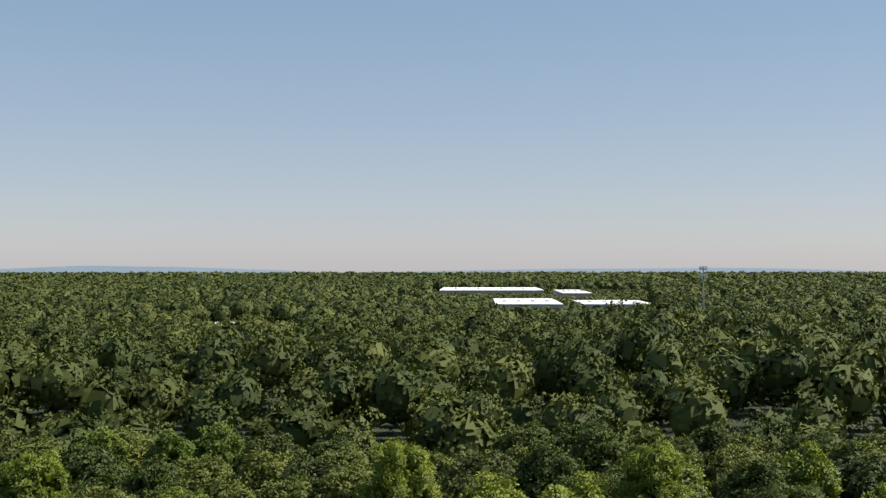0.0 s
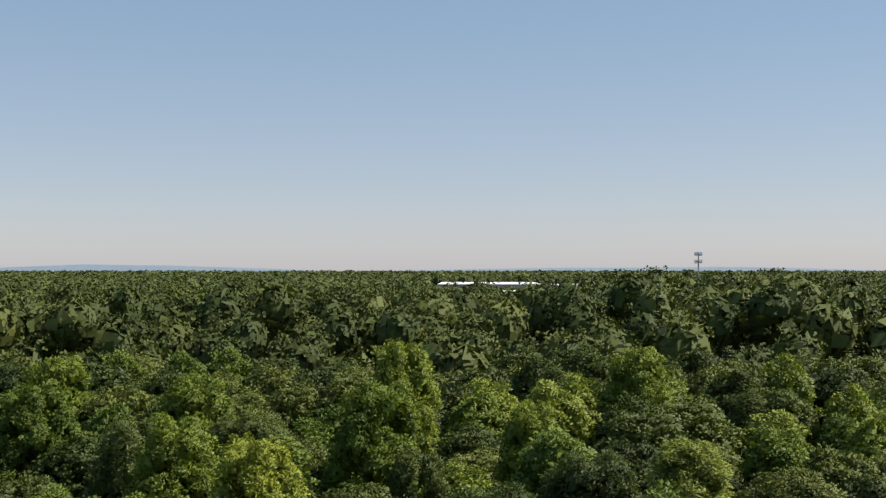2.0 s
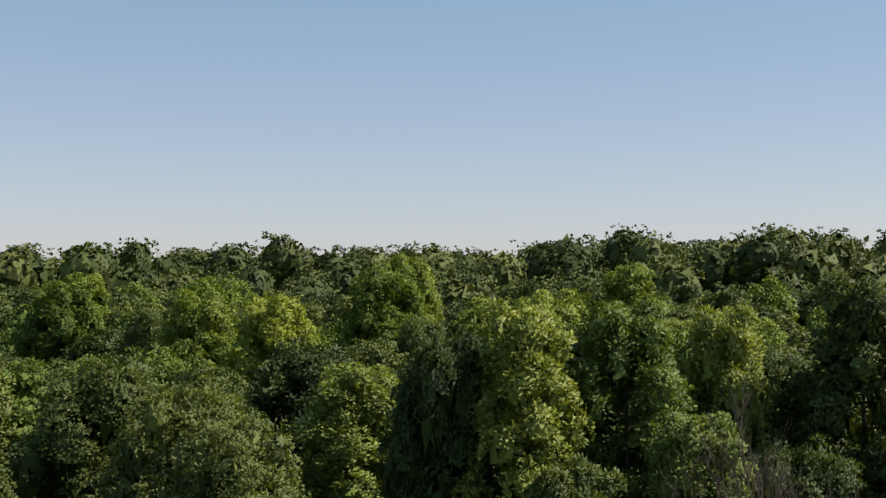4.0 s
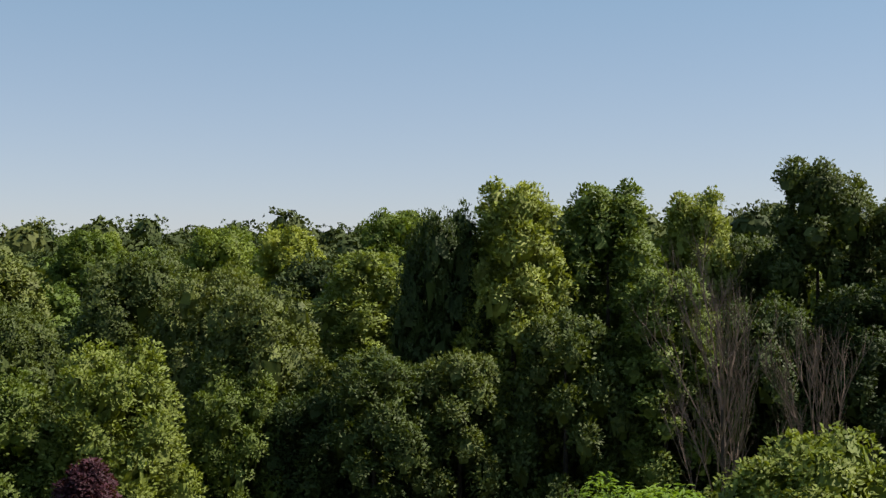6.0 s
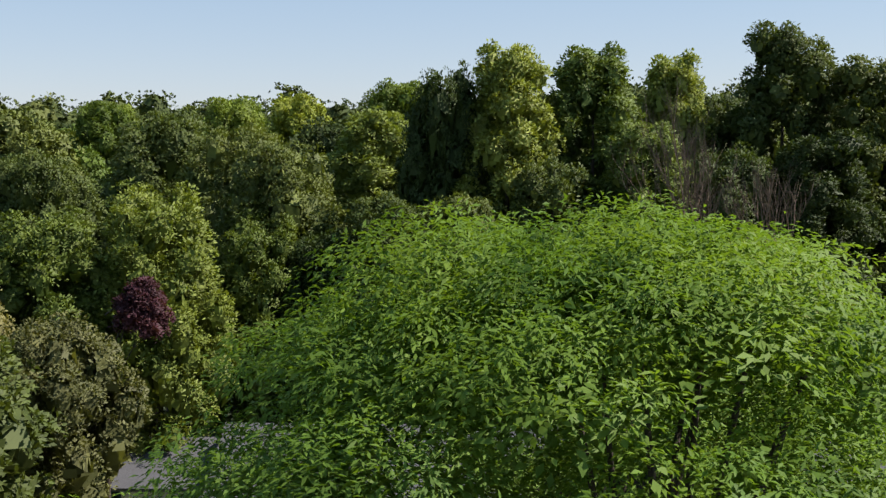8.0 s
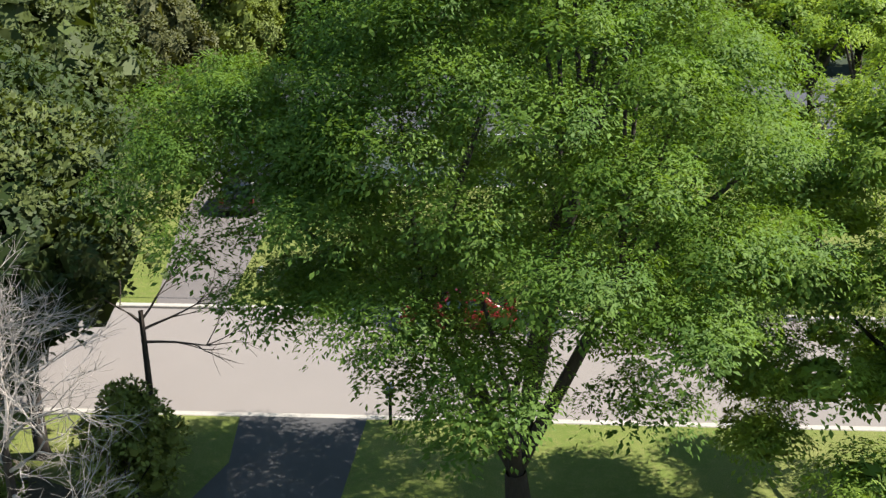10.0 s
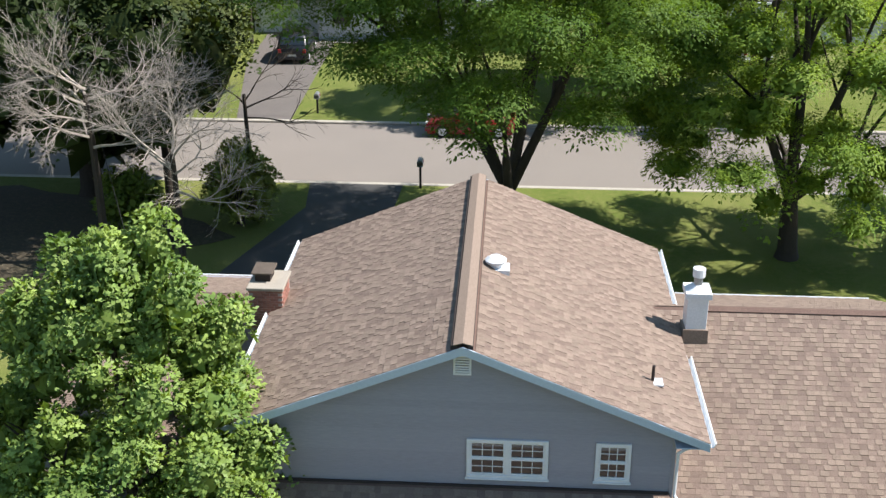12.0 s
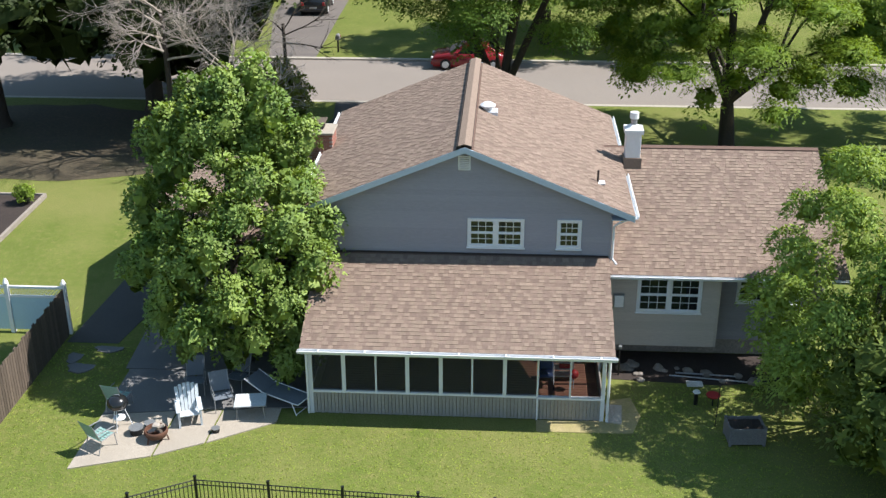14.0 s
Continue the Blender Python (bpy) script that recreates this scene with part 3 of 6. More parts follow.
rod(bm, (0, 0, 0.16), (0, 0, 0.235), 0.25, 0.14, 20)
part("vent_cap", bm, M["metal_white"], roof_vent, "white round vent cap")
pipe = new("vent_pipe")
pipe.parent = house
part("pipe", rods(((3.95, 1.35, 5.55), (3.95, 1.35, 5.98), 0.035), sides=10), M["ridge_dark"], pipe)
part("pipe_flashing", boxes((3.82, 4.16, 1.16, 1.46, 5.58, 5.62)), M["metal_white"], pipe)

# white flue box at the joint of the two roofs
flue = new("flue")
flue.parent = house
part("curb", boxes((4.97, 5.55, 4.1, 4.7, 4.8, 5.4)), M["shingle"], flue, "brown shingled curb")
part("chase", boxes((5.02, 5.5, 4.15, 4.65, 5.38, 6.2), bevel=0.01), M["metal_white"], flue, "white sheet-metal chimney chase")
bm = bmesh.new()
box(bm, 4.96, 5.56, 4.08, 4.72, 6.2, 6.34)
rod(bm, (5.26, 4.4, 6.34), (5.26, 4.4, 6.46), 0.30, 0.12, 12)
part("chase_top", bm, M["metal_white"], flue)
part("flue_pipe", rods(((5.26, 4.4, 6.44), (5.26, 4.4, 6.66), 0.10), sides=14), M["metal_grey"], flue)
part("flue_cap", rods(((5.26, 4.4, 6.66), (5.26, 4.4, 6.86), 0.145), sides=14), M["metal_white"], flue)

# right wing
WY0, WY1, WR, WZ, WE = -0.1, 10.4, 5.15, 5.46, 3.24
wing_roof = new("wing_roof")
wing_roof.parent = house
XR = 11.35
bm = bmesh.new()
slab_between(bm, [(4.3, WY0, WE), (XR, WY0, WE), (XR, WR, WZ), (4.3, WR, WZ)], 0.12)
part("roof_deck", bm, M["roof_deck"], wing_roof)
bm = bmesh.new()
slab_between(bm, [(4.3, WR, WZ), (XR, WR, WZ), (XR, WY1, WE), (4.3, WY1, WE)], 0.12)
part("roof_deck", bm, M["roof_deck"], wing_roof)
wl = math.hypot(WR - WY0, WZ - WE)
shingled(wing_roof, (4.3, WY0 - 0.03, WE), (1, 0, 0), (0, WR - WY0, WZ - WE), XR - 4.3 + 0.03, wl - 0.06, 7)
shingled(wing_roof, (XR, WY1 + 0.03, WE), (-1, 0, 0), (0, WR - WY1, WZ - WE), XR - 4.3 + 0.03, wl - 0.06, 8)
bm = bmesh.new()
slab_between(bm, [(5.5, WR - 0.15, WZ), (XR + 0.03, WR - 0.15, WZ), (XR + 0.03, WR, WZ + 0.05), (5.5, WR, WZ + 0.05)], 0.02)
slab_between(bm, [(5.5, WR, WZ + 0.05), (XR + 0.03, WR, WZ + 0.05), (XR + 0.03, WR + 0.15, WZ), (5.5, WR + 0.15, WZ)], 0.02)
part("ridge_cap", bm, M["roof_deck"], wing_roof, "brown ridge cap")
gutter(wing_roof, (4.36, WY0 - 0.05, WE - 0.01), (XR, WY0 - 0.05, WE - 0.01), (0, -1, 0))
gutter(wing_roof, (XR, WY1 + 0.05, WE - 0.01), (5.1, WY1 + 0.05, WE - 0.01), (0, 1, 0))
wing_wall = new("wing_wall")
wing_wall.parent = house
part("wall_core", boxes((4.3, 7.68, 0.2, 4, 0.7, 3.2)), M["siding_warm"], wing_wall)
part("wall_core", boxes((4.3, 11.0, 1.0, 9.9, 0.55, 3.2)), M["siding"], wing_wall)
bm = bmesh.new()
pr = [(1.0, 3.1), (9.9, 3.1), (5.4, 5.2)]
va = [bm.verts.new((10.9, y, z)) for y, z in pr]
vb = [bm.verts.new((11.0, y, z)) for y, z in pr]
bm.faces.new(va)
bm.faces.new(vb[::-1])
for i in range(3):
    bm.faces.new((va[i], va[(i + 1) % 3], vb[(i + 1) % 3], vb[i]))
part("gable_end", bm, M["siding"], wing_wall)
part("foundation", boxes((4.3, 10.95, 1.05, 9.85, -0.1, 0.55)), M["stone"], wing_wall, "weathered masonry foundation")
clapboards(wing_wall, 4.3, 7.68, 0.7, 3.12, 0.2, M["siding_warm"], 0.14, None, [(5.22, 7.16, 1.86, 3.05)])
clapboards(wing_wall, 7.68, 11.0, 0.55, 3.12, 1.0, M["siding"], 0.14, None, [(8.36, 10.3, 1.86, 2.95)])
part("corner_trim", boxes((7.64, 7.72, 0.165, 0.3, 0.7, 3.12)), M["siding_warm"], wing_wall)
window_unit(house, 5.22, 7.16, 1.86, 3.05, 0.18, 2)
window_unit(house, 8.36, 10.3, 1.86, 2.95, 0.98, 2)
box_u = new("utility_box")
box_u.parent = house
part("box_body", boxes((4.53, 4.84, 0.06, 0.175, 2.03, 2.46), bevel=0.012), M["metal_grey"], box_u, "grey utility box")
part("box_lid", boxes((4.55, 4.82, 0.045, 0.06, 2.06, 2.43)), M["metal_white"], box_u)

# lower wing beyond the chimney
low = new("garage_wing")
low.parent = house
part("wall_core", boxes((-10.1, -4.28, 2.3, 10.9, 0, 3.2)), M["siding"], low)
for a, b in (((1.9, 3.15), (6.4, 4.85)), ((11.3, 3.0), (6.4, 4.85))):
    bm = bmesh.new()
    pts = [(-10.4, a[0], a[1]), (-4.28, a[0], a[1]), (-4.28, b[0], b[1]), (-10.4, b[0], b[1])]
    slab_between(bm, pts if a[0] < 6 else pts[::-1], 0.12)
    part("roof_deck", bm, M["roof_deck"], low)
bm = bmesh.new()
va = [bm.verts.new((-10.1, y, z)) for y, z in ((2.3, 3.1), (10.9, 3.1), (6.4, 4.7))]
vb = [bm.verts.new((-10.0, y, z)) for y, z in ((2.3, 3.1), (10.9, 3.1), (6.4, 4.7))]
bm.faces.new(va)
bm.faces.new(vb[::-1])
for i in range(3):
    bm.faces.new((va[i], va[(i + 1) % 3], vb[(i + 1) % 3], vb[i]))
part("gable_end", bm, M["siding"], low)
shingled(low, (-10.4, 1.88, 3.15), (1, 0, 0), (0, 4.5, 1.7), 6.1, 4.75, 11)
shingled(low, (-4.3, 11.32, 3.0), (-1, 0, 0), (0, -4.9, 1.85), 6.1, 5.2, 12)
gutter(low, (-4.4, 11.34, 3.0), (-10.4, 11.34, 3.0), (0, 1, 0))


def brick_chimney():
    ch = new("chimney")
    ch.parent = house
    x0, x1, y0, y1, top = -5.45, -4.62, 4.75, 5.75, 5.82
    part("mortar_core", boxes((x0 + 0.012, x1 - 0.012, y0 + 0.012, y1 - 0.012, 0.0, top - 0.03)), M["mortar"], ch)
    me = [None, None]
    for axis in (0, 1):
        bm = boxes((-0.098, 0.098, -0.03, 0.03, -0.029, 0.029)) if axis == 0 else boxes((-0.03, 0.03, -0.098, 0.098, -0.029, 0.029))
        m = bpy.data.meshes.new("brick")
        bm.to_mesh(m)
        bm.free()
        m.materials.append(M["brick"])
        me[axis] = m
    rows = 24
    for r in range(rows):
        z = top - 0.07 - r * 0.068
        sh = 0.1 if r % 2 else 0.0
        for k in range(4):
            x = x0 + 0.11 + sh + k * 0.205
            if x < x1 - 0.08:
                ob = new("brick", me[0])
                ob.location, ob.parent = (x, y0 + 0.03, z), ch
        for k in range(5):
            y = y0 + 0.11 + sh + k * 0.205
            if y < y1 - 0.08:
                for xx in (x0 + 0.03, x1 - 0.03):
                    ob = new("brick", me[1])
                    ob.location, ob.parent = (xx, y, z), ch
    part("crown", boxes((x0 - 0.04, x1 + 0.04, y0 - 0.04, y1 + 0.04, top - 0.035, top + 0.05), bevel=0.015), M["concrete"], ch, "pale mortar crown")
    part("flue_liner", boxes((x0 + 0.1, x1 - 0.35, y0 + 0.35, y1 - 0.15, top + 0.05, top + 0.25)), M["soil"], ch)
    part("chimney_cap", boxes((x0 + 0.02, x1 - 0.28, y0 + 0.28, y1 - 0.06, top + 0.25, top + 0.30), bevel=0.01), M["wood_old"], ch, "flat brown cap")


brick_chimney()

# screened porch
porch = thing("screened_porch", (0, 0, 0), "screened back porch with a brown shingle roof and grey skirt", "porch")
PY, PE = -3.08, 2.36
porch_roof = new("porch_roof")
porch_roof.parent = porch
bm = bmesh.new()
slab_between(bm, [(-4.42, -3.5, PE), (4.28, -3.5, PE), (4.28, 0.0, 3.78), (-4.42, 0.0, 3.78)], 0.12)
part("roof_deck", bm, M["roof_deck"], porch_roof)
shingled(porch_roof, (-4.45, -3.53, PE), (1, 0, 0), (0, 3.5, 1.42), 8.75, math.hypot(3.5, 1.42) - 0.05, 21, parts_rows=8)
part("wall_flashing", boxes((-4.3, 4.26, -0.07, -0.028, 3.70, 3.80)), M["ridge_dark"], porch_roof, "dark flashing at the wall")
gutter(porch_roof, (-4.5, -3.56, PE - 0.01), (4.36, -3.56, PE - 0.01), (0, -1, 0))
for k in range(7):
    x = -3.9 + k * 1.3
    part("gutter_strap", boxes((x - 0.02, x + 0.02, -3.7, -3.5, PE - 0.012, PE + 0.004)), M["metal_white"], porch_roof)
part("fascia", boxes((-4.45, 4.3, -3.555, -3.5, PE - 0.17, PE)), M["trim"], porch_roof)
part("header_beam", boxes((-4.3, 4.12, PY - 0.06, PY + 0.06, 2.1, 2.36)), M["trim"], porch)
part("rake_board", boxes((4.12, 4.16, -3.5, 0, 2.1, 2.3)), M["trim"], porch)
posts = (-4.25, -3.3, -2.38, -1.48, -0.53, 0.36, 1.28, 2.21, 3.13, 4.06)
wide = (-4.25, -3.3, -1.48, -0.53, 1.28, 4.06)
for x in posts:
    w = 0.055 if x in wide else 0.026
    part("post", boxes((x - w, x + w, PY - 0.05, PY + 0.05, 0.74 if x not in (-4.25, 4.06) else 0.0, 2.1), bevel=0.006), M["trim"], porch)
for i in range(len(posts) - 1):
    a, b = posts[i] + 0.05, posts[i + 1] - 0.05
    bm = bmesh.new()
    vs = [bm.verts.new(p) for p in ((a, PY, 0.78), (b, PY, 0.78), (b, PY, 2.1), (a, PY, 2.1))]
    bm.faces.new(vs)
    part("screen", bm, M["screen"] if i < 7 else M["screen_open"], porch)
part("sill_rail", boxes((-4.25, 2.18, PY - 0.06, PY + 0.06, 0.72, 0.78), (2.24, 4.06, PY - 0.07, PY + 0.06, 0.70, 0.76)), M["trim"], porch)
x = -4.2
while x < 4.0:
    part("skirt_board", boxes((x, x + 0.095, PY - 0.03 - (0.012 if int(x * 10.4) % 2 else 0.0), PY + 0.02, 0.02, 0.72)), M["skirt"], porch)
    x += 0.103
part("door_jamb", boxes((2.19, 2.24, PY - 0.065, PY + 0.03, 0.0, 0.72)), M["trim"], porch)
for xx in (-4.27, 4.07):
    part("side_skirt", boxes((xx - 0.02, xx + 0.02, PY + 0.06, -0.03, 0.0, 0.74)), M["skirt"], porch)
    bm = bmesh.new()
    vs = [bm.verts.new(p) for p in ((xx, PY + 0.06, 0.78), (xx, -0.03, 0.78), (xx, -0.03, 3.4), (xx, PY + 0.06, 2.2))]
    bm.faces.new(vs)
    part("screen", bm, M["screen"], porch)
    part("side_post", boxes((xx - 0.04, xx + 0.04, -1.6, -1.52, 0.74, 2.9)), M["trim"], porch)
part("back_wall", boxes((-4.2, 4.02, -0.10, -0.03, 0.3, 3.5)), M["inside"], porch, "inner wall coloured dark for the porch's shade")
for k in range(21):
    y = PY + 0.06 + k * 0.14
    part("deck_board", boxes((-4.2, 4.02, y, y + 0.132, 0.26, 0.30)), M["deck"], porch)
part("downspout", rods(((4.28, -3.62, 2.26), (4.2, -3.2, 2.1), 0.035), ((4.2, -3.2, 2.1), (4.2, -3.2, 0.06), 0.04), ((-4.35, -3.62, 2.26), (-4.33, -3.2, 2.1), 0.035), ((-4.33, -3.2, 2.1), (-4.33, -3.2, 0.06), 0.04)), M["metal_white"], porch, "white downspouts")


# ---- trees ----
def tube_mesh(branches, sides=6):
    """One mesh of tapered tubes; each branch is a list of (point, radius)."""
    verts, faces = [], []
    for br in branches:
        base = len(verts)
        for i, (p, r) in enumerate(br):
            p = Vector(p)
            d = (Vector(br[min(i + 1, len(br) - 1)][0]) - Vector(br[max(i - 1, 0)][0])).normalized()
            a = d.orthogonal().normalized()
            b = d.cross(a)
            for k in range(sides):
                an = k / sides * 6.2832
                verts.append(p + (a * math.cos(an) + b * math.sin(an)) * r)
        for i in range(len(br) - 1):
            for k in range(sides):
                q = base + i * sides
                faces.append((q + k, q + (k + 1) % sides, q + sides + (k + 1) % sides, q + sides + k))
    return verts, faces


def grow(rng, p, d, length, r, depth, out, spread=0.7, up=0.15, kids=3, seg=4):
    """Recursive limb."""
    pts = [(p.copy(), r)]
    for i in range(seg):
        d = (d + Vector((rng.gauss(0, 0.13), rng.gauss(0, 0.13), rng.gauss(0, 0.1) + up * 0.3))).normalized()
        p = p + d * (length / seg)
        pts.append((p.copy(), r * (1 - 0.6 * (i + 1) / seg)))
        if depth > 0 and i >= 1:
            for _ in range(kids if i == seg - 1 else 1):
                nd = (d + Vector((rng.gauss(0, spread), rng.gauss(0, spread), rng.gauss(0, spread * 0.7) + up))).normalized()
                grow(rng, p, nd, length * rng.uniform(0.5, 0.75), r * 0.45, depth - 1, out, spread, up, kids, seg)
    out.append(pts)


def leaf_arrays(rng, lobes, n, size, aspect=0.55, droop=0.2, cluster=8, tight=0.3, shell=0.5, align=0.9, under=-0.1, form=0.55):
    """Leaf blades in sprays over a set of lobes (x, y, z, rx, rz)."""
    lob = np.array(lobes)
    wgt = lob[:, 3] * lob[:, 4]
    m = max(1, n // cluster)
    pick = rng.choice(len(lob), m, p=wgt / wgt.sum())
    d = rng.normal(size=(m, 3))
    d[:, 2] = np.where(d[:, 2] < under, -d[:, 2] * 0.8, d[:, 2])
    d /= np.linalg.norm(d, axis=1, keepdims=True)
    rad = rng.uniform(shell, 1.0, (m, 1)) ** 0.6
    c = lob[pick, :3] + d * rad * np.stack([lob[pick, 3], lob[pick, 3], lob[pick, 4]], -1)
    c = np.repeat(c, cluster, 0) + rng.normal(size=(m * cluster, 3)) * tight * np.array([1, 1, 0.7])
    out = np.repeat(d, cluster, 0)
    k = len(c)
    tip = out * 0.8 + rng.normal(size=(k, 3)) * 0.7
    tip[:, 2] -= droop
    tip /= np.linalg.norm(tip, axis=1, keepdims=True)
    nor = out * align + rng.normal(size=(k, 3)) * 0.36
    nor[:, 2] += 0.4
    side = np.cross(tip, nor)
    side /= np.linalg.norm(side, axis=1, keepdims=True) + 1e-9
    nor = np.cross(side, tip)
    s = size * rng.uniform(0.65, 1.35, (k, 1))
    a = c - tip * s * 0.5
    b = c + side * s * aspect * 0.5 + nor * s * 0.10
    e = c - side * s * aspect * 0.5 + nor * s * 0.10
    t = c + tip * s * 0.5 - nor * s * 0.05
    shade = nor * (1 - form) + out * form
    shade /= np.linalg.norm(shade, axis=1, keepdims=True) + 1e-9
    return np.concatenate([np.stack([a, b, t, e], 1).reshape(-1, 3), np.repeat(shade, 4, 0)], 1)


def tuft_arrays(rng, lobes, n, size, per, radius, axis_up=0.5, flare=0.6, droop=0.0, aspect=0.45, under=-0.25, inward=0.25):
    """Leaves in tufts: each tuft is a whorl of blades round a twig end on a lobe (x, y, z, rx, rz)."""
    lob = np.array(lobes)
    wgt = lob[:, 3] * np.maximum(lob[:, 3], lob[:, 4])
    m = max(1, n // per)
    pick = rng.choice(len(lob), m, p=wgt / wgt.sum())
    d = rng.normal(size=(m, 3))
    d /= np.linalg.norm(d, axis=1, keepdims=True)
    d[:, 2] = np.where(d[:, 2] < under, -d[:, 2], d[:, 2])
    c = lob[pick, :3] + d * rng.uniform(1 - inward, 1.08, (m, 1)) * np.stack([lob[pick, 3], lob[pick, 3], lob[pick, 4]], -1)
    up = np.array([0.0, 0.0, 1.0])
    ax = d * (1 - axis_up) + up * axis_up + rng.normal(0, 0.18, (m, 3))
    ax /= np.linalg.norm(ax, axis=1, keepdims=True)
    e1 = np.cross(ax, rng.normal(size=(m, 3)))
    e1 /= np.linalg.norm(e1, axis=1, keepdims=True) + 1e-9
    e2 = np.cross(ax, e1)
    big = rng.uniform(0.65, 1.35, (m, 1))
    c, ax, e1, e2, out, big = (np.repeat(q, per, 0) for q in (c, ax, e1, e2, d, big))
    k = len(c)
    th = rng.uniform(0, 6.2832, (k, 1))
    f = np.sqrt(rng.uniform(0.02, 1.0, (k, 1)))
    e = e1 * np.cos(th) + e2 * np.sin(th)
    R = radius * big
    p = c + e * f * R + ax * R * 0.5 * (1 - f * f) - up * droop * R * f * f + rng.normal(0, 0.08, (k, 3)) * R
    tip = e * flare + ax * (1 - flare) - up * droop * f + rng.normal(0, 0.22, (k, 3))
    tip /= np.linalg.norm(tip, axis=1, keepdims=True)
    nor = ax * 0.9 + e * 0.3 * f + rng.normal(0, 0.22, (k, 3))
    side = np.cross(tip, nor)
    side /= np.linalg.norm(side, axis=1, keepdims=True) + 1e-9
    nor = np.cross(side, tip)
    s = size * rng.uniform(0.7, 1.3, (k, 1))
    b = p + side * s * aspect * 0.5 + nor * s * 0.08
    q = p - side * s * aspect * 0.5 + nor * s * 0.08
    shade = nor * 0.4 + out * 0.45 + ax * 0.25
    shade /= np.linalg.norm(shade, axis=1, keepdims=True) + 1e-9
    return np.concatenate([np.stack([p - tip * s * 0.5, b, p + tip * s * 0.5 - nor * s * 0.06, q], 1).reshape(-1, 3), np.repeat(shade, 4, 0)], 1)


def core_quads(rng, lobes, scale=0.75, k=9, l=6, ragged=0.16):
    """The leaf mass inside each lobe: overlapping ragged sprays that close the crown."""
    u = np.linspace(0, 6.28319, k + 1)
    v = np.linspace(-1.35, 1.5, l + 1)
    g = np.array([[np.cos(b) * np.cos(a), np.cos(b) * np.sin(a), np.sin(b)] for b in v for a in u]).reshape(l + 1, k + 1, 3)
    quads = np.stack([g[:-1, :-1], g[:-1, 1:], g[1:, 1:], g[1:, :-1]], 2)
    mid = quads.reshape(-1, 4, 3).mean(1, keepdims=True)
    quads = mid + (quads.reshape(-1, 4, 3) - mid) * 1.25
    m = len(lobes)
    lob = np.array(lobes)[:, None, None, :]
    pts = np.broadcast_to(quads, (m, *quads.shape)) + rng.normal(0, ragged, (m, *quads.shape))
    pts = pts * rng.uniform(0.8, 1.12, (m, len(quads), 1, 1)) * lob[..., [3, 3, 4]] * scale + lob[..., :3]
    nor = mid / np.linalg.norm(mid, axis=2, keepdims=True) + rng.normal(0, 2.3 * ragged, (m, len(quads), 1, 3))
    nor = np.broadcast_to(nor / np.linalg.norm(nor, axis=3, keepdims=True), pts.shape)
    return np.concatenate([pts.reshape(-1, 3), nor.reshape(-1, 3)], 1)


def bough_quads(rng, x, y, z, R, Rz, count, size):
    """The outer boughs of a dense crown: overlapping uneven sprays all round its upper side."""
    k = np.arange(count) + 0.5
    up = 1 - 1.45 * k / count
    q = np.sqrt(np.maximum(0, 1 - up * up))
    d = np.stack([q * np.cos(k * 2.39996), q * np.sin(k * 2.39996), up], -1) + rng.normal(0, 0.09, (count, 3))
    d /= np.linalg.norm(d, axis=1, keepdims=True)
    c = np.array([x, y, z]) + d * np.array([R, R, Rz]) * rng.uniform(0.84, 1.06, (count, 1))
    nor = d + rng.normal(0, 0.42, (count, 3))
    nor /= np.linalg.norm(nor, axis=1, keepdims=True)
    tip = np.cross(nor, rng.normal(size=(count, 3)))
    tip /= np.linalg.norm(tip, axis=1, keepdims=True) + 1e-9
    side = np.cross(tip, nor)
    s = size * rng.uniform(0.6, 1.3, (count, 1)) * 0.5
    w = rng.uniform(0.55, 1.0, (count, 1))
    quad = np.stack([c - tip * s, c + side * s * w, c + tip * s, c - side * s * w], 1).reshape(-1, 3)
    shade = d * 0.8 + nor * 0.2
    shade /= np.linalg.norm(shade, axis=1, keepdims=True)
    return np.concatenate([quad, np.repeat(shade, 4, 0)], 1)


def quad_mesh(name, pts, material, tint=None):
    me = bpy.data.meshes.new(name)
    k = len(pts) // 4
    me.vertices.add(k * 4)
    me.vertices.foreach_set("co", np.ascontiguousarray(pts[:, :3], np.float32).ravel())
    me.loops.add(k * 4)
    me.loops.foreach_set("vertex_index", np.arange(k * 4, dtype=np.int32))
    me.polygons.add(k)
    me.polygons.foreach_set("loop_start", np.arange(0, k * 4, 4, dtype=np.int32))
    me.update(calc_edges=True)
    if tint is not None:
        me.attributes.new("tint", "FLOAT", "FACE").data.foreach_set("value", tint.astype(np.float32))
    if pts.shape[1] == 6:
        me.normals_split_custom_set_from_vertices(pts[:, 3:])
    me.materials.append(material)
    return me


def dome_lobes(rng, R, z0, z1, count, top_heavy=0.5, size=(0.28, 0.45)):
    """Lobes that fill a tall rounded crown from z0 to z1."""
    out = [(0, 0, z0 + (z1 - z0) * 0.5, R * 0.5, (z1 - z0) * 0.32)]
    for i in range(count):
        f = ((i + 0.5) / count) ** 0.8
        prof = math.sin(math.pi * min(1.0, (0.12 + 0.82 * f))) ** 0.6
        a = i * 2.399 + rng.uniform(-0.3, 0.3)
        q = R * rng.uniform(size[0], size[1])
        rr = max(0.0, R * prof - q * 0.8)
        z = z0 + (z1 - z0) * (0.06 + 0.86 * f)
        out.append((rr * math.cos(a), rr * math.sin(a), z, q, q * rng.uniform(0.8, 1.15)))
    return out


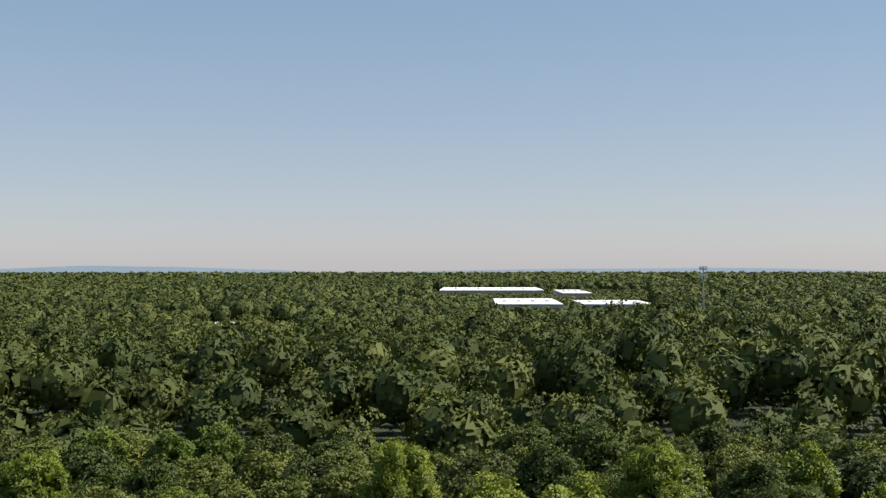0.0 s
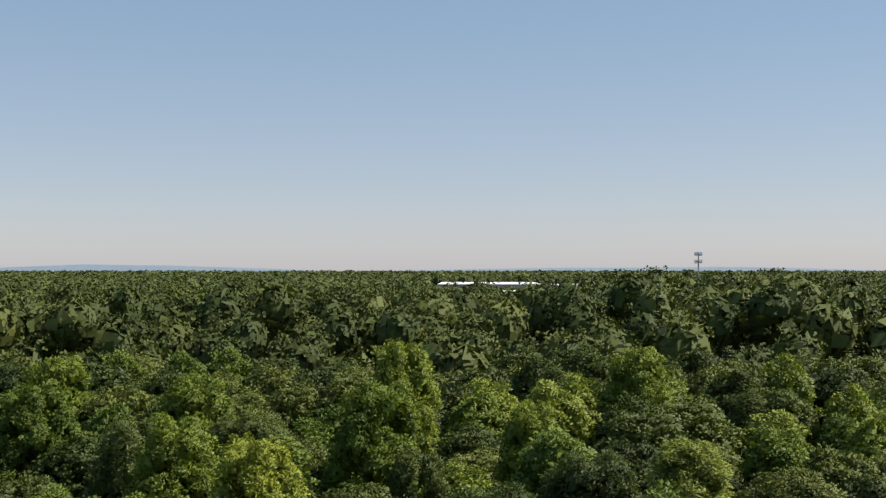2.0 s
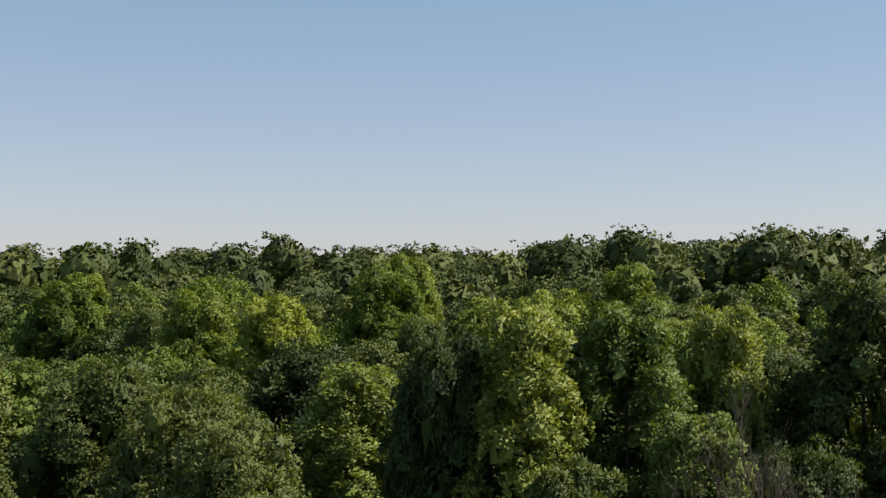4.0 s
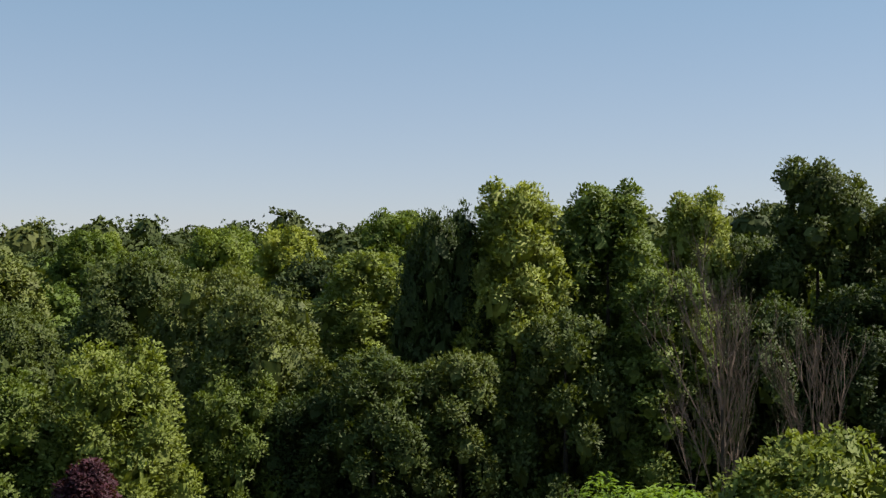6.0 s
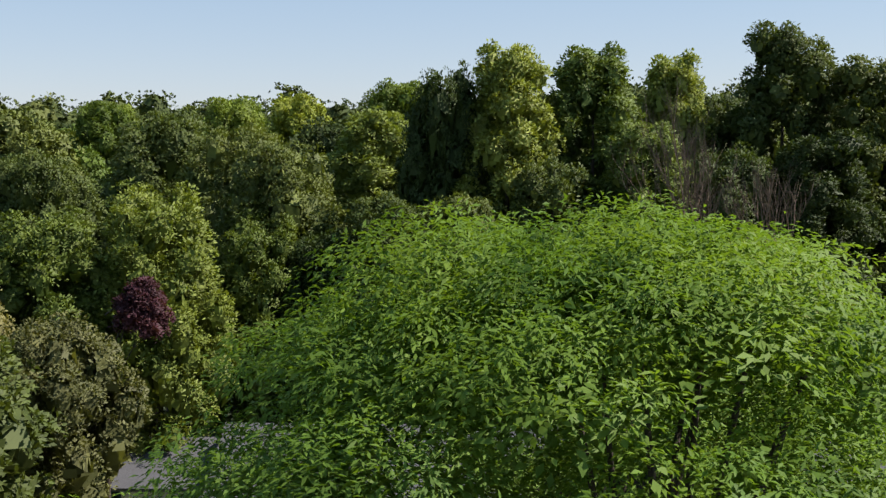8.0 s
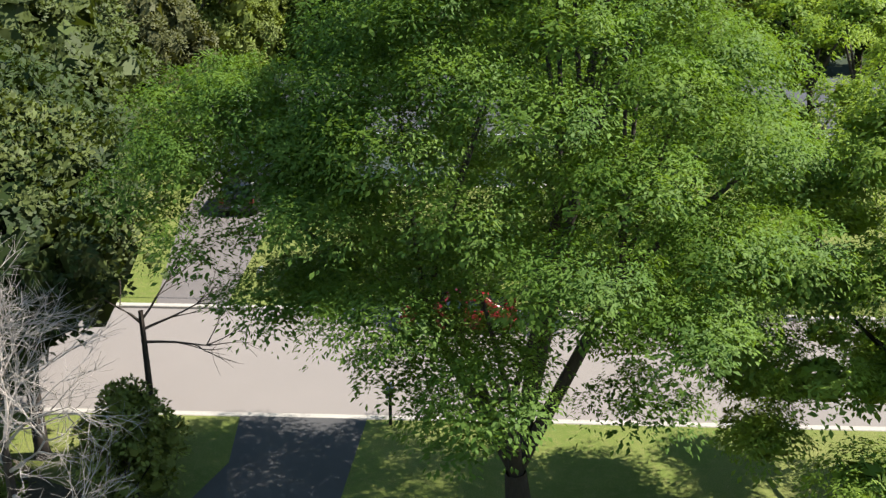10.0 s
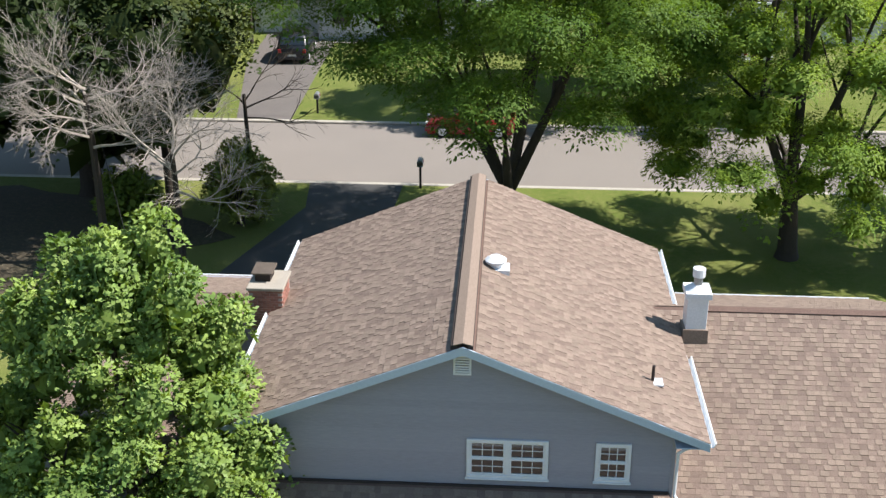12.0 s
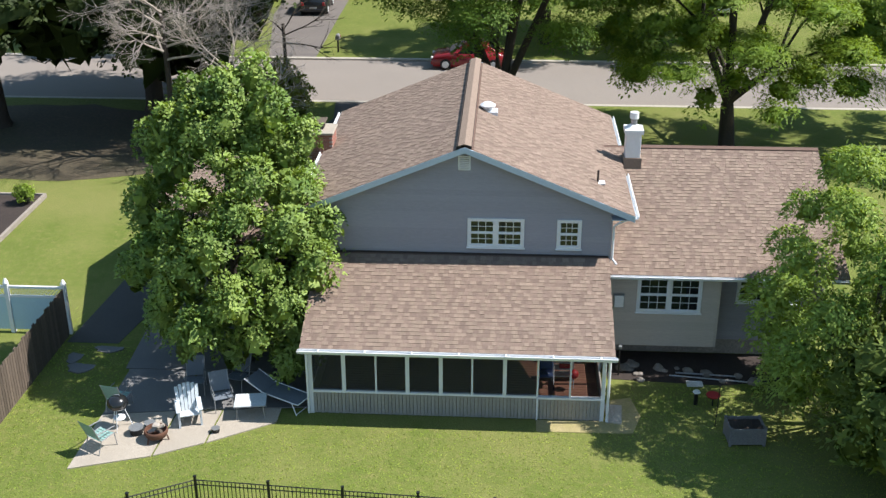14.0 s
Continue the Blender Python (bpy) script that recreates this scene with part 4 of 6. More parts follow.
def make_tree(name, at, label, seed, height, R, crown_z, leaf, n_leaf, size, lobes=26, trunk_r=0.3, aspect=0.55, droop=0.2, cluster=8, tight=0.3, shell=0.5, bark="bark", group="", fork=None, limbs=6, lobe_size=(0.28, 0.45), lobe_list=None, category="tree", inner_scale=1.55, tuft=None, core=0.0, fill=0.0, grid=(9, 6)):
    """tuft: (blades in a tuft, its radius, axis_up, flare, droop), or none for loose sprays; core: how far the closed leaf mass fills each lobe; fill: share of coarser sprays inside."""
    rng = np.random.default_rng(seed)
    pr = random.Random(seed)
    t = thing(name, at, label, category, group)
    lob = lobe_list or dome_lobes(pr, R, crown_z, height, lobes, size=lobe_size)
    br = []
    fk = fork or crown_z * 1.05
    lean = (pr.uniform(-0.2, 0.2), pr.uniform(-0.2, 0.2))
    br.append([((0, 0, -0.1), trunk_r * 1.45), ((0, 0, 0.35), trunk_r * 1.08), ((lean[0] * 0.5, lean[1] * 0.5, fk * 0.6), trunk_r * 0.95), ((lean[0], lean[1], fk), trunk_r * 0.8)] + ([] if fork else [((lean[0], lean[1], height * 0.8), trunk_r * 0.2)]))
    for i in range(limbs):
        tgt = lob[int(len(lob) * (0.15 + 0.8 * i / limbs)) if fork else 1 + (i * 5) % (len(lob) - 1)]
        s = Vector((lean[0], lean[1], fk * (1.0 if fork else pr.uniform(0.9, 1.5))))
        e = Vector(tgt[:3])
        mid = s.lerp(e, 0.5) + Vector((pr.uniform(-0.3, 0.3), pr.uniform(-0.3, 0.3), 0.5))
        if fork:
            mid = Vector((e.x * 0.42, e.y * 0.42, s.z + (e.z - s.z) * 0.62))
        r = trunk_r * (0.55 if fork else 0.35)
        br.append([(s, r), (s.lerp(mid, 0.5), r * 0.85), (mid, r * 0.62), (mid.lerp(e, 0.5), r * 0.4), (e, r * 0.15)])
        for j in range(3):
            e2 = e.lerp(Vector(lob[(1 + i * 5 + j * 3) % len(lob)][:3]), 0.6)
            br.append([(mid, r * 0.4), (mid.lerp(e2, 0.5) + Vector((0, 0, 0.25)), r * 0.28), (e2, r * 0.1)])
    if fork:
        v, f = tube_mesh(br[:1], 8)
        mesh_object("trunk", v, f, M[bark], t, "", True)
        for i in range(limbs):
            v, f = tube_mesh(br[1 + 4 * i:5 + 4 * i])
            mesh_object("limb", v, f, M[bark], t, "", True)
    else:
        v, f = tube_mesh(br)
        mesh_object("trunk", v, f, M[bark], t, "", True)
    inner = [(x, y, z - 0.2 * b, a * 0.6, b * 0.5) for x, y, z, a, b in lob]
    if tuft:
        leaves = [tuft_arrays(rng, lob, n_leaf, size, tuft[0], tuft[1], tuft[2], tuft[3], tuft[4], aspect)]
    else:
        leaves = [leaf_arrays(rng, lob, n_leaf, size, aspect, droop, cluster, tight, shell), leaf_arrays(rng, inner, n_leaf // 6, size * inner_scale, 0.7, 0.1, 6, tight, 0.2, 0.5, -1.0)]
    if fill:
        leaves.append(tuft_arrays(rng, [(x, y, z - 0.3 * b, a * 0.85, b * 0.7) for x, y, z, a, b in lob], int(n_leaf * fill), size * 1.45, 24, tuft[1] * 1.2, 0.8, 0.85, 0.4, 0.5, -1.0, 0.6))
    if core:
        leaves.append(core_quads(rng, lob, core, *grid))
    leaves = np.concatenate(leaves)
    crown = new("crown", quad_mesh("crown", leaves, M[leaf]))
    crown.parent = t
    return t


def place(master, at, rz, sx=1.0, sz=1.0):
    return copy_thing(master, pose(*at, 0, 0, rz) @ Matrix.Diagonal((sx, sx, sz, 1)))


# honey locusts along the street
def flat_lobes(rng, R, z0, z1, count):
    """Spreading, layered crown whose outer boughs hang low."""
    out = []
    for i in range(count):
        a = i * 2.399
        q = math.sqrt((i + 0.5) / count)
        rr = R * q * 0.88
        top = z1 - (z1 - z0) * 0.78 * q ** 2.4
        z = top - rng.uniform(0.4, 1.1)
        out.append((rr * math.cos(a), rr * math.sin(a), z, R * rng.uniform(0.15, 0.22), rng.uniform(0.55, 0.85)))
        if i % 2:
            out.append((rr * 0.85 * math.cos(a + 0.8), rr * 0.85 * math.sin(a + 0.8), z0 + (top - z0) * rng.uniform(0.0, 0.5), R * rng.uniform(0.12, 0.19), rng.uniform(0.5, 0.8)))
    return out


LOCUST = "tall honey locust with feathery bright green leaves beside the street"
rl = random.Random(5)
def locust(at, seed, R, z0, z1, n, label, leaf=0.30, extra=(), count=46, lean=(0, 0), tuft_r=0.42, fill=0.14, core=0.5):
    lob = [(x + lean[0] * z / z1, y + lean[1] * z / z1, z, a, b) for x, y, z, a, b in flat_lobes(rl, R, z0, z1, count)] + list(extra)
    return make_tree("honey_locust", at, label, seed, z1, R, z0, "leaf_locust", n, leaf, trunk_r=0.36, aspect=0.34, fork=2.4, limbs=6, group="street trees", lobe_list=lob, tuft=(36, tuft_r, 0.8, 0.75, 0.62), fill=fill, core=core, grid=(18, 9))


side = [(-7.0 + 2.6 * math.sqrt((k + 0.5) / 16) * math.cos(k * 2.4), 0.2 + 2.9 * math.sqrt((k + 0.5) / 16) * math.sin(k * 2.4), 12.4 - 3.0 * ((k + 0.5) / 16) ** 1.2, 1.25, 0.75) for k in range(16)] + [(4.5, 4, 4.8, 1.5, 0.7), (6.0, 2, 4.8, 1.5, 0.7), (2.8, 4.4, 4.4, 1.3, 0.6), (-4.6, -2.2, 10.6, 1.3, 0.7), (-5.4, 2.6, 9.8, 1.3, 0.7)]
locust((1.0, 20.6, 0), 31, 7.6, 6.2, 17.4, 240000, LOCUST, 0.115, side, 72, tuft_r=0.40, fill=0.36, core=0.0)
locust((11.5, 20.6, 0), 32, 6.6, 2.9, 13.4, 90000, LOCUST, 0.14, [(3.5, 1.0, 3.4, 1.3, 0.7), (5.0, -1.5, 3.6, 1.4, 0.8), (-4.2, 2.5, 3.8, 1.2, 0.6)], 44)
locust((3.4, 40.8, 0), 33, 6.4, 3.0, 14.2, 40000, "large locust tree behind the parked red car", 0.2, (), 34)
locust((14.0, 41.5, 0), 34, 6.8, 3.0, 13.0, 36000, "large locust tree on the lawn across the street", 0.2, (), 30)
locust((22.0, 22.0, 0), 35, 6.0, 4.0, 13.0, 30000, LOCUST, 0.2, (), 28)

# dense upright tree beside the porch
pear_lobes = []
for i in range(74):
    f = (i + 0.5) / 74
    prof = (math.sin(math.pi * (0.13 + 0.84 * f ** 0.85)) ** 0.75) * (1.0 - 0.38 * f)
    a = i * 2.399
    q = rl.uniform(0.45, 0.95) * (1.1 - 0.45 * f)
    rr = max(0, 3.85 * prof * rl.uniform(0.82, 1.1) - q * 0.6)
    pear_lobes.append((rr * math.cos(a), rr * math.sin(a), 0.9 + 7.9 * f, q, q * rl.uniform(1.0, 1.7)))
for k, (x, y, z) in enumerate(((0.9, 0.2, 9.0), (0.2, -0.4, 8.7), (-0.9, 0.3, 8.3), (1.5, -0.6, 8.2), (-1.6, -0.3, 7.6), (-2.3, 0.4, 6.9), (2.2, 0.3, 7.2), (2.6, -1.0, 1.2), (1.8, -2.0, 1.0), (3.0, -0.3, 2.2))):
    pear_lobes.append((x, y, z, 0.5, 0.85))
make_tree("pear_tree", (-6.9, -0.2, 0), "dense upright tree with glossy green leaves beside the porch", 41, 9.6, 3.7, 1.0, "leaf_pear", 64000, 0.125, trunk_r=0.22, aspect=0.6, lobe_list=pear_lobes, limbs=10, tuft=(10, 0.2, 0.35, 0.5, 0.15), core=0.58)

# loose tree on the sunny side of the back yard
rt = []
for i in range(40):
    f = (i + 0.5) / 40
    a = i * 2.399
    prof = math.sin(math.pi * (0.2 + 0.72 * f)) ** 0.7
    q = rl.uniform(0.55, 0.95) * (1.05 - 0.3 * f)
    rr = max(0, 3.3 * prof - q * 0.5)
    rt.append((rr * math.cos(a), rr * math.sin(a), 0.6 + 7.4 * f, q, q * rl.uniform(0.8, 1.2)))
make_tree("yard_tree", (11.5, -2.9, 0), "leafy bright green tree at the lawn's edge", 43, 8.3, 3.0, 0.8, "leaf_yard", 44000, 0.15, trunk_r=0.16, aspect=0.4, lobe_list=rt, limbs=9, tuft=(10, 0.28, 0.4, 0.6, 0.35), core=0.42)
make_tree("yard_tree", (12.3, -6.0, 0), "dark green bushy tree at the lawn's edge", 44, 5.6, 3.1, 0.2, "leaf_oak", 16000, 0.17, trunk_r=0.14, aspect=0.45, droop=0.3, tuft=(10, 0.28, 0.4, 0.5, 0.2), core=0.6, lobes=26)

# big dark trees with dead limbs left of the drive
make_tree("shade_tree", (-17.4, 25.6, 0), "large dark shade tree by the street", 51, 11.0, 7.6, 3.4, "leaf_dark", 42000, 0.25, trunk_r=0.5, tuft=(12, 0.4, 0.4, 0.5, 0.15), core=0.6, lobes=40)
make_tree("shade_tree", (-24.5, 22.5, 0), "large dark shade tree on the side lawn", 52, 16, 7.5, 3.5, "leaf_dark", 22000, 0.27, trunk_r=0.5, tuft=(12, 0.4, 0.4, 0.5, 0.15), core=0.6, lobes=36)
make_tree("shade_tree", (-20.5, 41.5, 0), "large dark tree across the street", 53, 12.5, 6, 3.0, "leaf_dark", 22000, 0.25, trunk_r=0.5, tuft=(12, 0.4, 0.4, 0.5, 0.15), core=0.6, lobes=36)
make_tree("shade_tree", (-13.6, 24.6, 0), "dark slender shade tree beside the driveway", 54, 10.8, 3.6, 4.6, "leaf_dark", 19000, 0.2, trunk_r=0.22, tuft=(12, 0.4, 0.4, 0.5, 0.15), core=0.6, lobes=34)
make_tree("bush", (-10.0, 22.4, 0), "dark green bush at the foot of a tree", 56, 3.4, 1.5, 0.1, "leaf_oak", 4500, 0.17, trunk_r=0.08, tuft=(10, 0.28, 0.4, 0.5, 0.2), core=0.6, lobes=18, category="bush")
make_tree("bush", (-13.8, 20.3, 0), "bright green leafy sapling in the shade", 57, 3.2, 1.3, 0.3, "leaf_lime", 3000, 0.2, trunk_r=0.06, cluster=8, tight=0.18, lobes=14, category="bush")


def dead_limbs(at, seed, starts, material, label, name="dead_tree", length=2.2, r=0.06, depth=3, category="dead tree", trunk=3.0, spread=0.62, up=0.05, kids=3):
    t = thing(name, at, label, category)
    rng = random.Random(seed)
    v, f = tube_mesh([[((0, 0, -0.1), r * 2.6), ((0.05, 0, trunk * 0.5), r * 2.2), ((0, 0, trunk + 0.2), r * 1.6)]], 6)
    mesh_object("trunk", v, f, M["bark"], t)
    for p, d in starts:
        out = []
        grow(rng, Vector(p), Vector(d).normalized(), length * rng.uniform(0.85, 1.15), r, depth, out, spread, up, kids, 4)
        v, f = tube_mesh(out, 4)
        mesh_object("limb", v, f, M[material], t)
    return t


dead_limbs((-14.3, 18.4, 0), 61, [((0, 0, 4.6 + 0.2 * j), (math.cos(j * 2.1), math.sin(j * 2.1) - 0.3, 0.32 + 0.14 * (j % 3))) for j in range(12)], "dead", "bleached dead tree with a tangle of bare branches", length=1.9, trunk=6.4, r=0.07, kids=4)
dead_limbs((-10.9, 16.9, 0), 62, [((0, 0, 4.0), (-0.3, 0, 1)), ((-0.1, 0, 4.6), (-0.8, -0.2, 0.8)), ((0, 0, 4.8), (0.4, -0.4, 0.9)), ((0, 0, 4.2), (0.7, -0.4, 0.35)), ((0, 0, 3.6), (0.6, -0.6, 0.0)), ((0, 0, 4.8), (0.1, 0.3, 1.0)), ((0, 0, 4.4), (-0.6, 0.3, 0.4))], "dead", "bleached dead small tree beside the drive", length=1.9, trunk=4.8, r=0.06, kids=4)
dead_limbs((-10.2, 24.9, 0), 63, [((0, 0, 4.2), (0.7, -0.1, 0.3)), ((0, 0, 3.8), (0.9, 0.2, 0.0)), ((0, 0, 4.5), (0.4, -0.3, 0.7)), ((0, 0, 4.4), (-0.4, -0.3, 0.7))], "bark", "dark bare-branched small tree beside the drive", length=1.8, trunk=4.6, depth=2, r=0.05)

# ---- woods across the street ----
def spire_lobes(rng, R, z0, h, count):
    """A tall crown of upright boughs whose tips stand out of the top and the sides."""
    out = []
    for i in range(count):
        f = ((i + 0.5) / count) ** 0.85
        prof = math.sin(math.pi * (0.16 + 0.72 * f)) ** 0.7
        a = i * 2.399 + rng.uniform(-0.4, 0.4)
        q = R * rng.uniform(0.2, 0.34)
        rr = max(0.0, R * prof * rng.uniform(0.75, 1.12) - q * 0.5)
        z = z0 + (h - z0) * (0.04 + 0.90 * f) - q
        out.append((rr * math.cos(a), rr * math.sin(a), z, q, q * rng.uniform(1.1, 1.9)))
    return out


def round_lobes(rng, R, h, count):
    """A rounded crown with bumps all over it."""
    out = [(0, 0, h - 1.35 * R, R * 0.82, 1.1 * R), (0, 0, h * 0.45, R * 0.7, h * 0.22)]
    for i in range(count):
        z = 1 - 1.6 * (i + 0.5) / count
        q = math.sqrt(max(0.0, 1 - z * z))
        a = i * 2.399 + rng.uniform(-0.3, 0.3)
        g = rng.uniform(0.22, 0.36)
        out.append((R * 0.80 * q * math.cos(a), R * 0.80 * q * math.sin(a), h - 1.25 * R + 0.95 * R * z - 0.1 * R, R * g, R * g * rng.uniform(0.8, 1.2)))
    return out


def wood(label, at, seed, h, R, z0, leaf, n, size, lobes, tuft_r=0.42, crown="spire", aspect=0.52):
    pr = random.Random(seed)
    lob = spire_lobes(pr, R, z0, h, lobes) if crown == "spire" else round_lobes(pr, R, h, lobes)
    return make_tree("forest_tree", at, label, seed, h, R, z0, leaf, n, size, trunk_r=0.3, aspect=aspect, group="woodland trees", limbs=5, lobe_list=lob, tuft=(14, tuft_r, 0.45, 0.5, 0.05), core=0.62)


# kinds of tree near the street, each with its height
WOOD = [
    wood("tall green woodland tree with upright boughs", (1.2, 69.3, 0), 71, 25.0, 2.9, 4, "leaf_oak", 44000, 0.22, 60),
    wood("grey-green woodland tree with a broad crown", (-21.6, 81.5, 0), 72, 21.6, 4.4, 4, "leaf_olive", 48000, 0.22, 64),
    wood("tall dark woodland tree with a dense crown", (16.9, 71.4, 0), 73, 26.4, 3.2, 4, "leaf_dark", 44000, 0.22, 60),
    wood("yellow-green woodland tree with upright tips", (-9.8, 129, 0), 74, 27.0, 4.6, 5, "leaf_lime", 30000, 0.30, 56, 0.5),
    wood("yellow-green leafy tree at the wood's edge", (-16.6, 61.5, 0), 75, 16.8, 3.6, 1.5, "leaf_edge", 42000, 0.2, 60),
    wood("smaller grey-green tree at the wood's edge", (-5.4, 64.8, 0), 76, 16.6, 2.9, 1.5, "leaf_olive", 36000, 0.2, 46),
]
base_h = (25.0, 21.6, 26.4, 27.0, 16.8, 16.6)
taken = [(1.2, 69.3), (-21.6, 81.5), (16.9, 71.4), (-9.8, 129), (-16.6, 61.5), (-5.4, 64.8)]
# closed canopy behind: four kinds at two degrees of fineness
MID, BACK = [], []
for k in range(4):
    h, R = (22, 21, 23, 21.5)[k], (4.6, 5.0, 4.2, 4.9)[k]
    for level, (n, size, y) in enumerate(((22000, 0.28, 92), (12000, 0.38, 160))):
        (MID, BACK)[level].append(wood("woodland tree in a closed canopy", (-36 + 24 * k, y + 3 * k, 0), 81 + k + 10 * level, h, R, 6, ("mid_oak", "mid_dark", "mid_lime", "mid_oak")[k], n, size, (30, 30, 44, 34)[k], 0.5 + 0.15 * level, "spire" if k == 2 else "round", 0.62))
        taken.append((-36 + 24 * k, y + 3 * k))
rw = random.Random(9)
# (x, y, kind, height, width against the kind's own)
named = [(6.0, 71.4, 0, 25.1, 1.05), (11.0, 73.4, 0, 24.8, 0.85), (20.6, 69.8, 2, 24.2, 1.0), (-2.3, 69.6, 1, 23.6, 0.6), (24.6, 72, 2, 24.0, 1.0), (14.0, 75.5, 1, 22.5, 0.75),
         (8.2, 66.2, 0, 20.5, 0.95), (3.6, 66.0, 5, 18.5, 1.0), (-1.6, 65.6, 5, 16.6, 0.95), (-8.6, 66.5, 5, 14.5, 0.9), (12.6, 66.5, 1, 19.0, 0.75), (17.4, 65.5, 2, 20.0, 0.9), (29, 67, 2, 20, 1.0),
         (-11.8, 70.5, 1, 19.5, 0.85), (-26.5, 72, 1, 18.7, 0.8), (-31, 66, 4, 16, 1.0), (-7.0, 77, 0, 21.5, 1.2), (-15.5, 76, 1, 20.5, 0.9), (-21.5, 60.5, 4, 15.5, 1.0), (-12.2, 66.4, 4, 15.0, 0.8), (34, 70, 0, 21, 1.2),
         (-17.6, 111.4, 3, 24.5, 0.85), (-26.0, 121.4, 3, 24.8, 0.9), (-46.6, 142, 3, 25.2, 1.0), (-53.1, 165.8, 3, 26.1, 1.1), (-30.3, 145.8, 3, 25.8, 1.0), (-10.0, 161.2, 3, 28.6, 1.0), (-24.0, 140.5, 1, 22.2, 1.1), (-33, 133, 1, 22.5, 1.1),
         (19.1, 166.2, 3, 27.4, 1.0), (5.0, 141.5, 3, 23.5, 0.75), (-5.7, 120, 5, 22.1, 1.1), (35.8, 169.8, 1, 21.6, 1.4), (9, 122, 1, 21.5, 1.1), (18, 128, 0, 21.5, 1.5), (0.5, 112, 1, 20.5, 1.1)]
for x, y, k, h, wd in named:
    place(WOOD[k], (x, y, 0), rw.uniform(0, 360), wd, h / base_h[k])
    taken.append((x, y))
y = 80.0
while y < 206:
    step = 8.8
    half = 0.44 * (y - 8) + 6
    x = -half + rw.uniform(0, step)
    while x < half:
        px, py = x + rw.uniform(-2.2, 2.2), y + rw.uniform(-2.4, 2.4)
        x += step
        if any((px - a) ** 2 + (py - b) ** 2 < 34 for a, b in taken):
            continue
        patch = noise.noise(Vector((px * 0.03, py * 0.03, 2.0))) + (0.42 if 112 < py < 172 and px < 14 else 0) + (0.12 if 150 < py and px > 15 else 0)
        h = rw.uniform(15.5, 20.5) + 3.5 * max(0.0, min(1.0, (py - 140) / 40))
        k = rw.choice((0, 0, 1, 3, 1)) if patch < 0.18 else rw.choice((2, 2, 2, 0))
        place((MID if py < 132 else BACK)[k], (px, py, 0), rw.uniform(0, 360), h / 22 * rw.uniform(0.9, 1.25), h / 22)
    y += step * 0.88

purple = [(1.7 + 0.9 * math.cos(k * 2.4) * math.sqrt((k + 0.5) / 12), 0.9 * math.sin(k * 2.4) * math.sqrt((k + 0.5) / 12), 12.2 - 1.9 * (k + 0.5) / 12, 0.45, 0.5) for k in range(12)]
make_tree("purple_tree", (-16.4, 53.2, 0), "small tree with dark purple leaves at the wood's edge", 77, 13.0, 1.6, 7.5, "leaf_purple", 7000, 0.16, trunk_r=0.12, lobe_list=purple, tuft=(12, 0.3, 0.4, 0.5, 0.1), core=0.6, limbs=4)
rl2 = random.Random(21)
for at, h, R, z0, kind, label in (((-17.3, 49.8, 0), 11.6, 3.0, 4.8, "leaf_brown", "brownish olive leafy tree beside the opposite driveway"), ((-21.6, 47.5, 0), 12.6, 3.6, 3.0, "leaf_olive", "olive green leafy tree beside the opposite driveway"), ((-23.5, 53.5, 0), 13.6, 3.4, 2.0, "leaf_brown", "brownish olive tree at the wood's edge")):
    make_tree("forest_tree", at, label, int(h * 10), h, R, z0, kind, 22000, 0.17, trunk_r=0.16, group="woodland trees", limbs=5, lobe_list=spire_lobes(rl2, R, z0, h, 44), tuft=(12, 0.36, 0.4, 0.5, 0.1), core=0.72)
make_tree("forest_tree", (9.0, 45.0, 0), "rounded bright green leafy tree across the street", 78, 15.4, 3.0, 5.0, "leaf_edge", 22000, 0.18, trunk_r=0.2, group="woodland trees", limbs=5, lobe_list=round_lobes(rl2, 3.2, 15.4, 30), tuft=(14, 0.38, 0.5, 0.55, 0.1), core=0.72)
for k, (x, y) in enumerate(((9.6, 60.5), (13.2, 59.5))):
    dead_limbs((x, y, 0), 64 + k, [((0, 0, 7.0 + 0.46 * j), (0.36 * math.cos(j * 2.4), 0.36 * math.sin(j * 2.4), 1)) for j in range(15 - 3 * k)], "dead_brown", "bare brown dead tree with upright twigs", length=3.8 - 0.7 * k, r=0.055, trunk=13.5 - 2 * k, spread=0.3, up=0.35, kids=4, depth=2)
dead_limbs((-20.6, 87.2, 0), 67, [((0, 0, 14.7), (0.3, 0, 1)), ((0, 0, 14.5), (-0.5, 0.1, 1)), ((0, 0, 14.7), (0, -0.3, 1))], "dead", "bleached dead treetop among green crowns", length=1.9, r=0.08, trunk=14.7, depth=2)


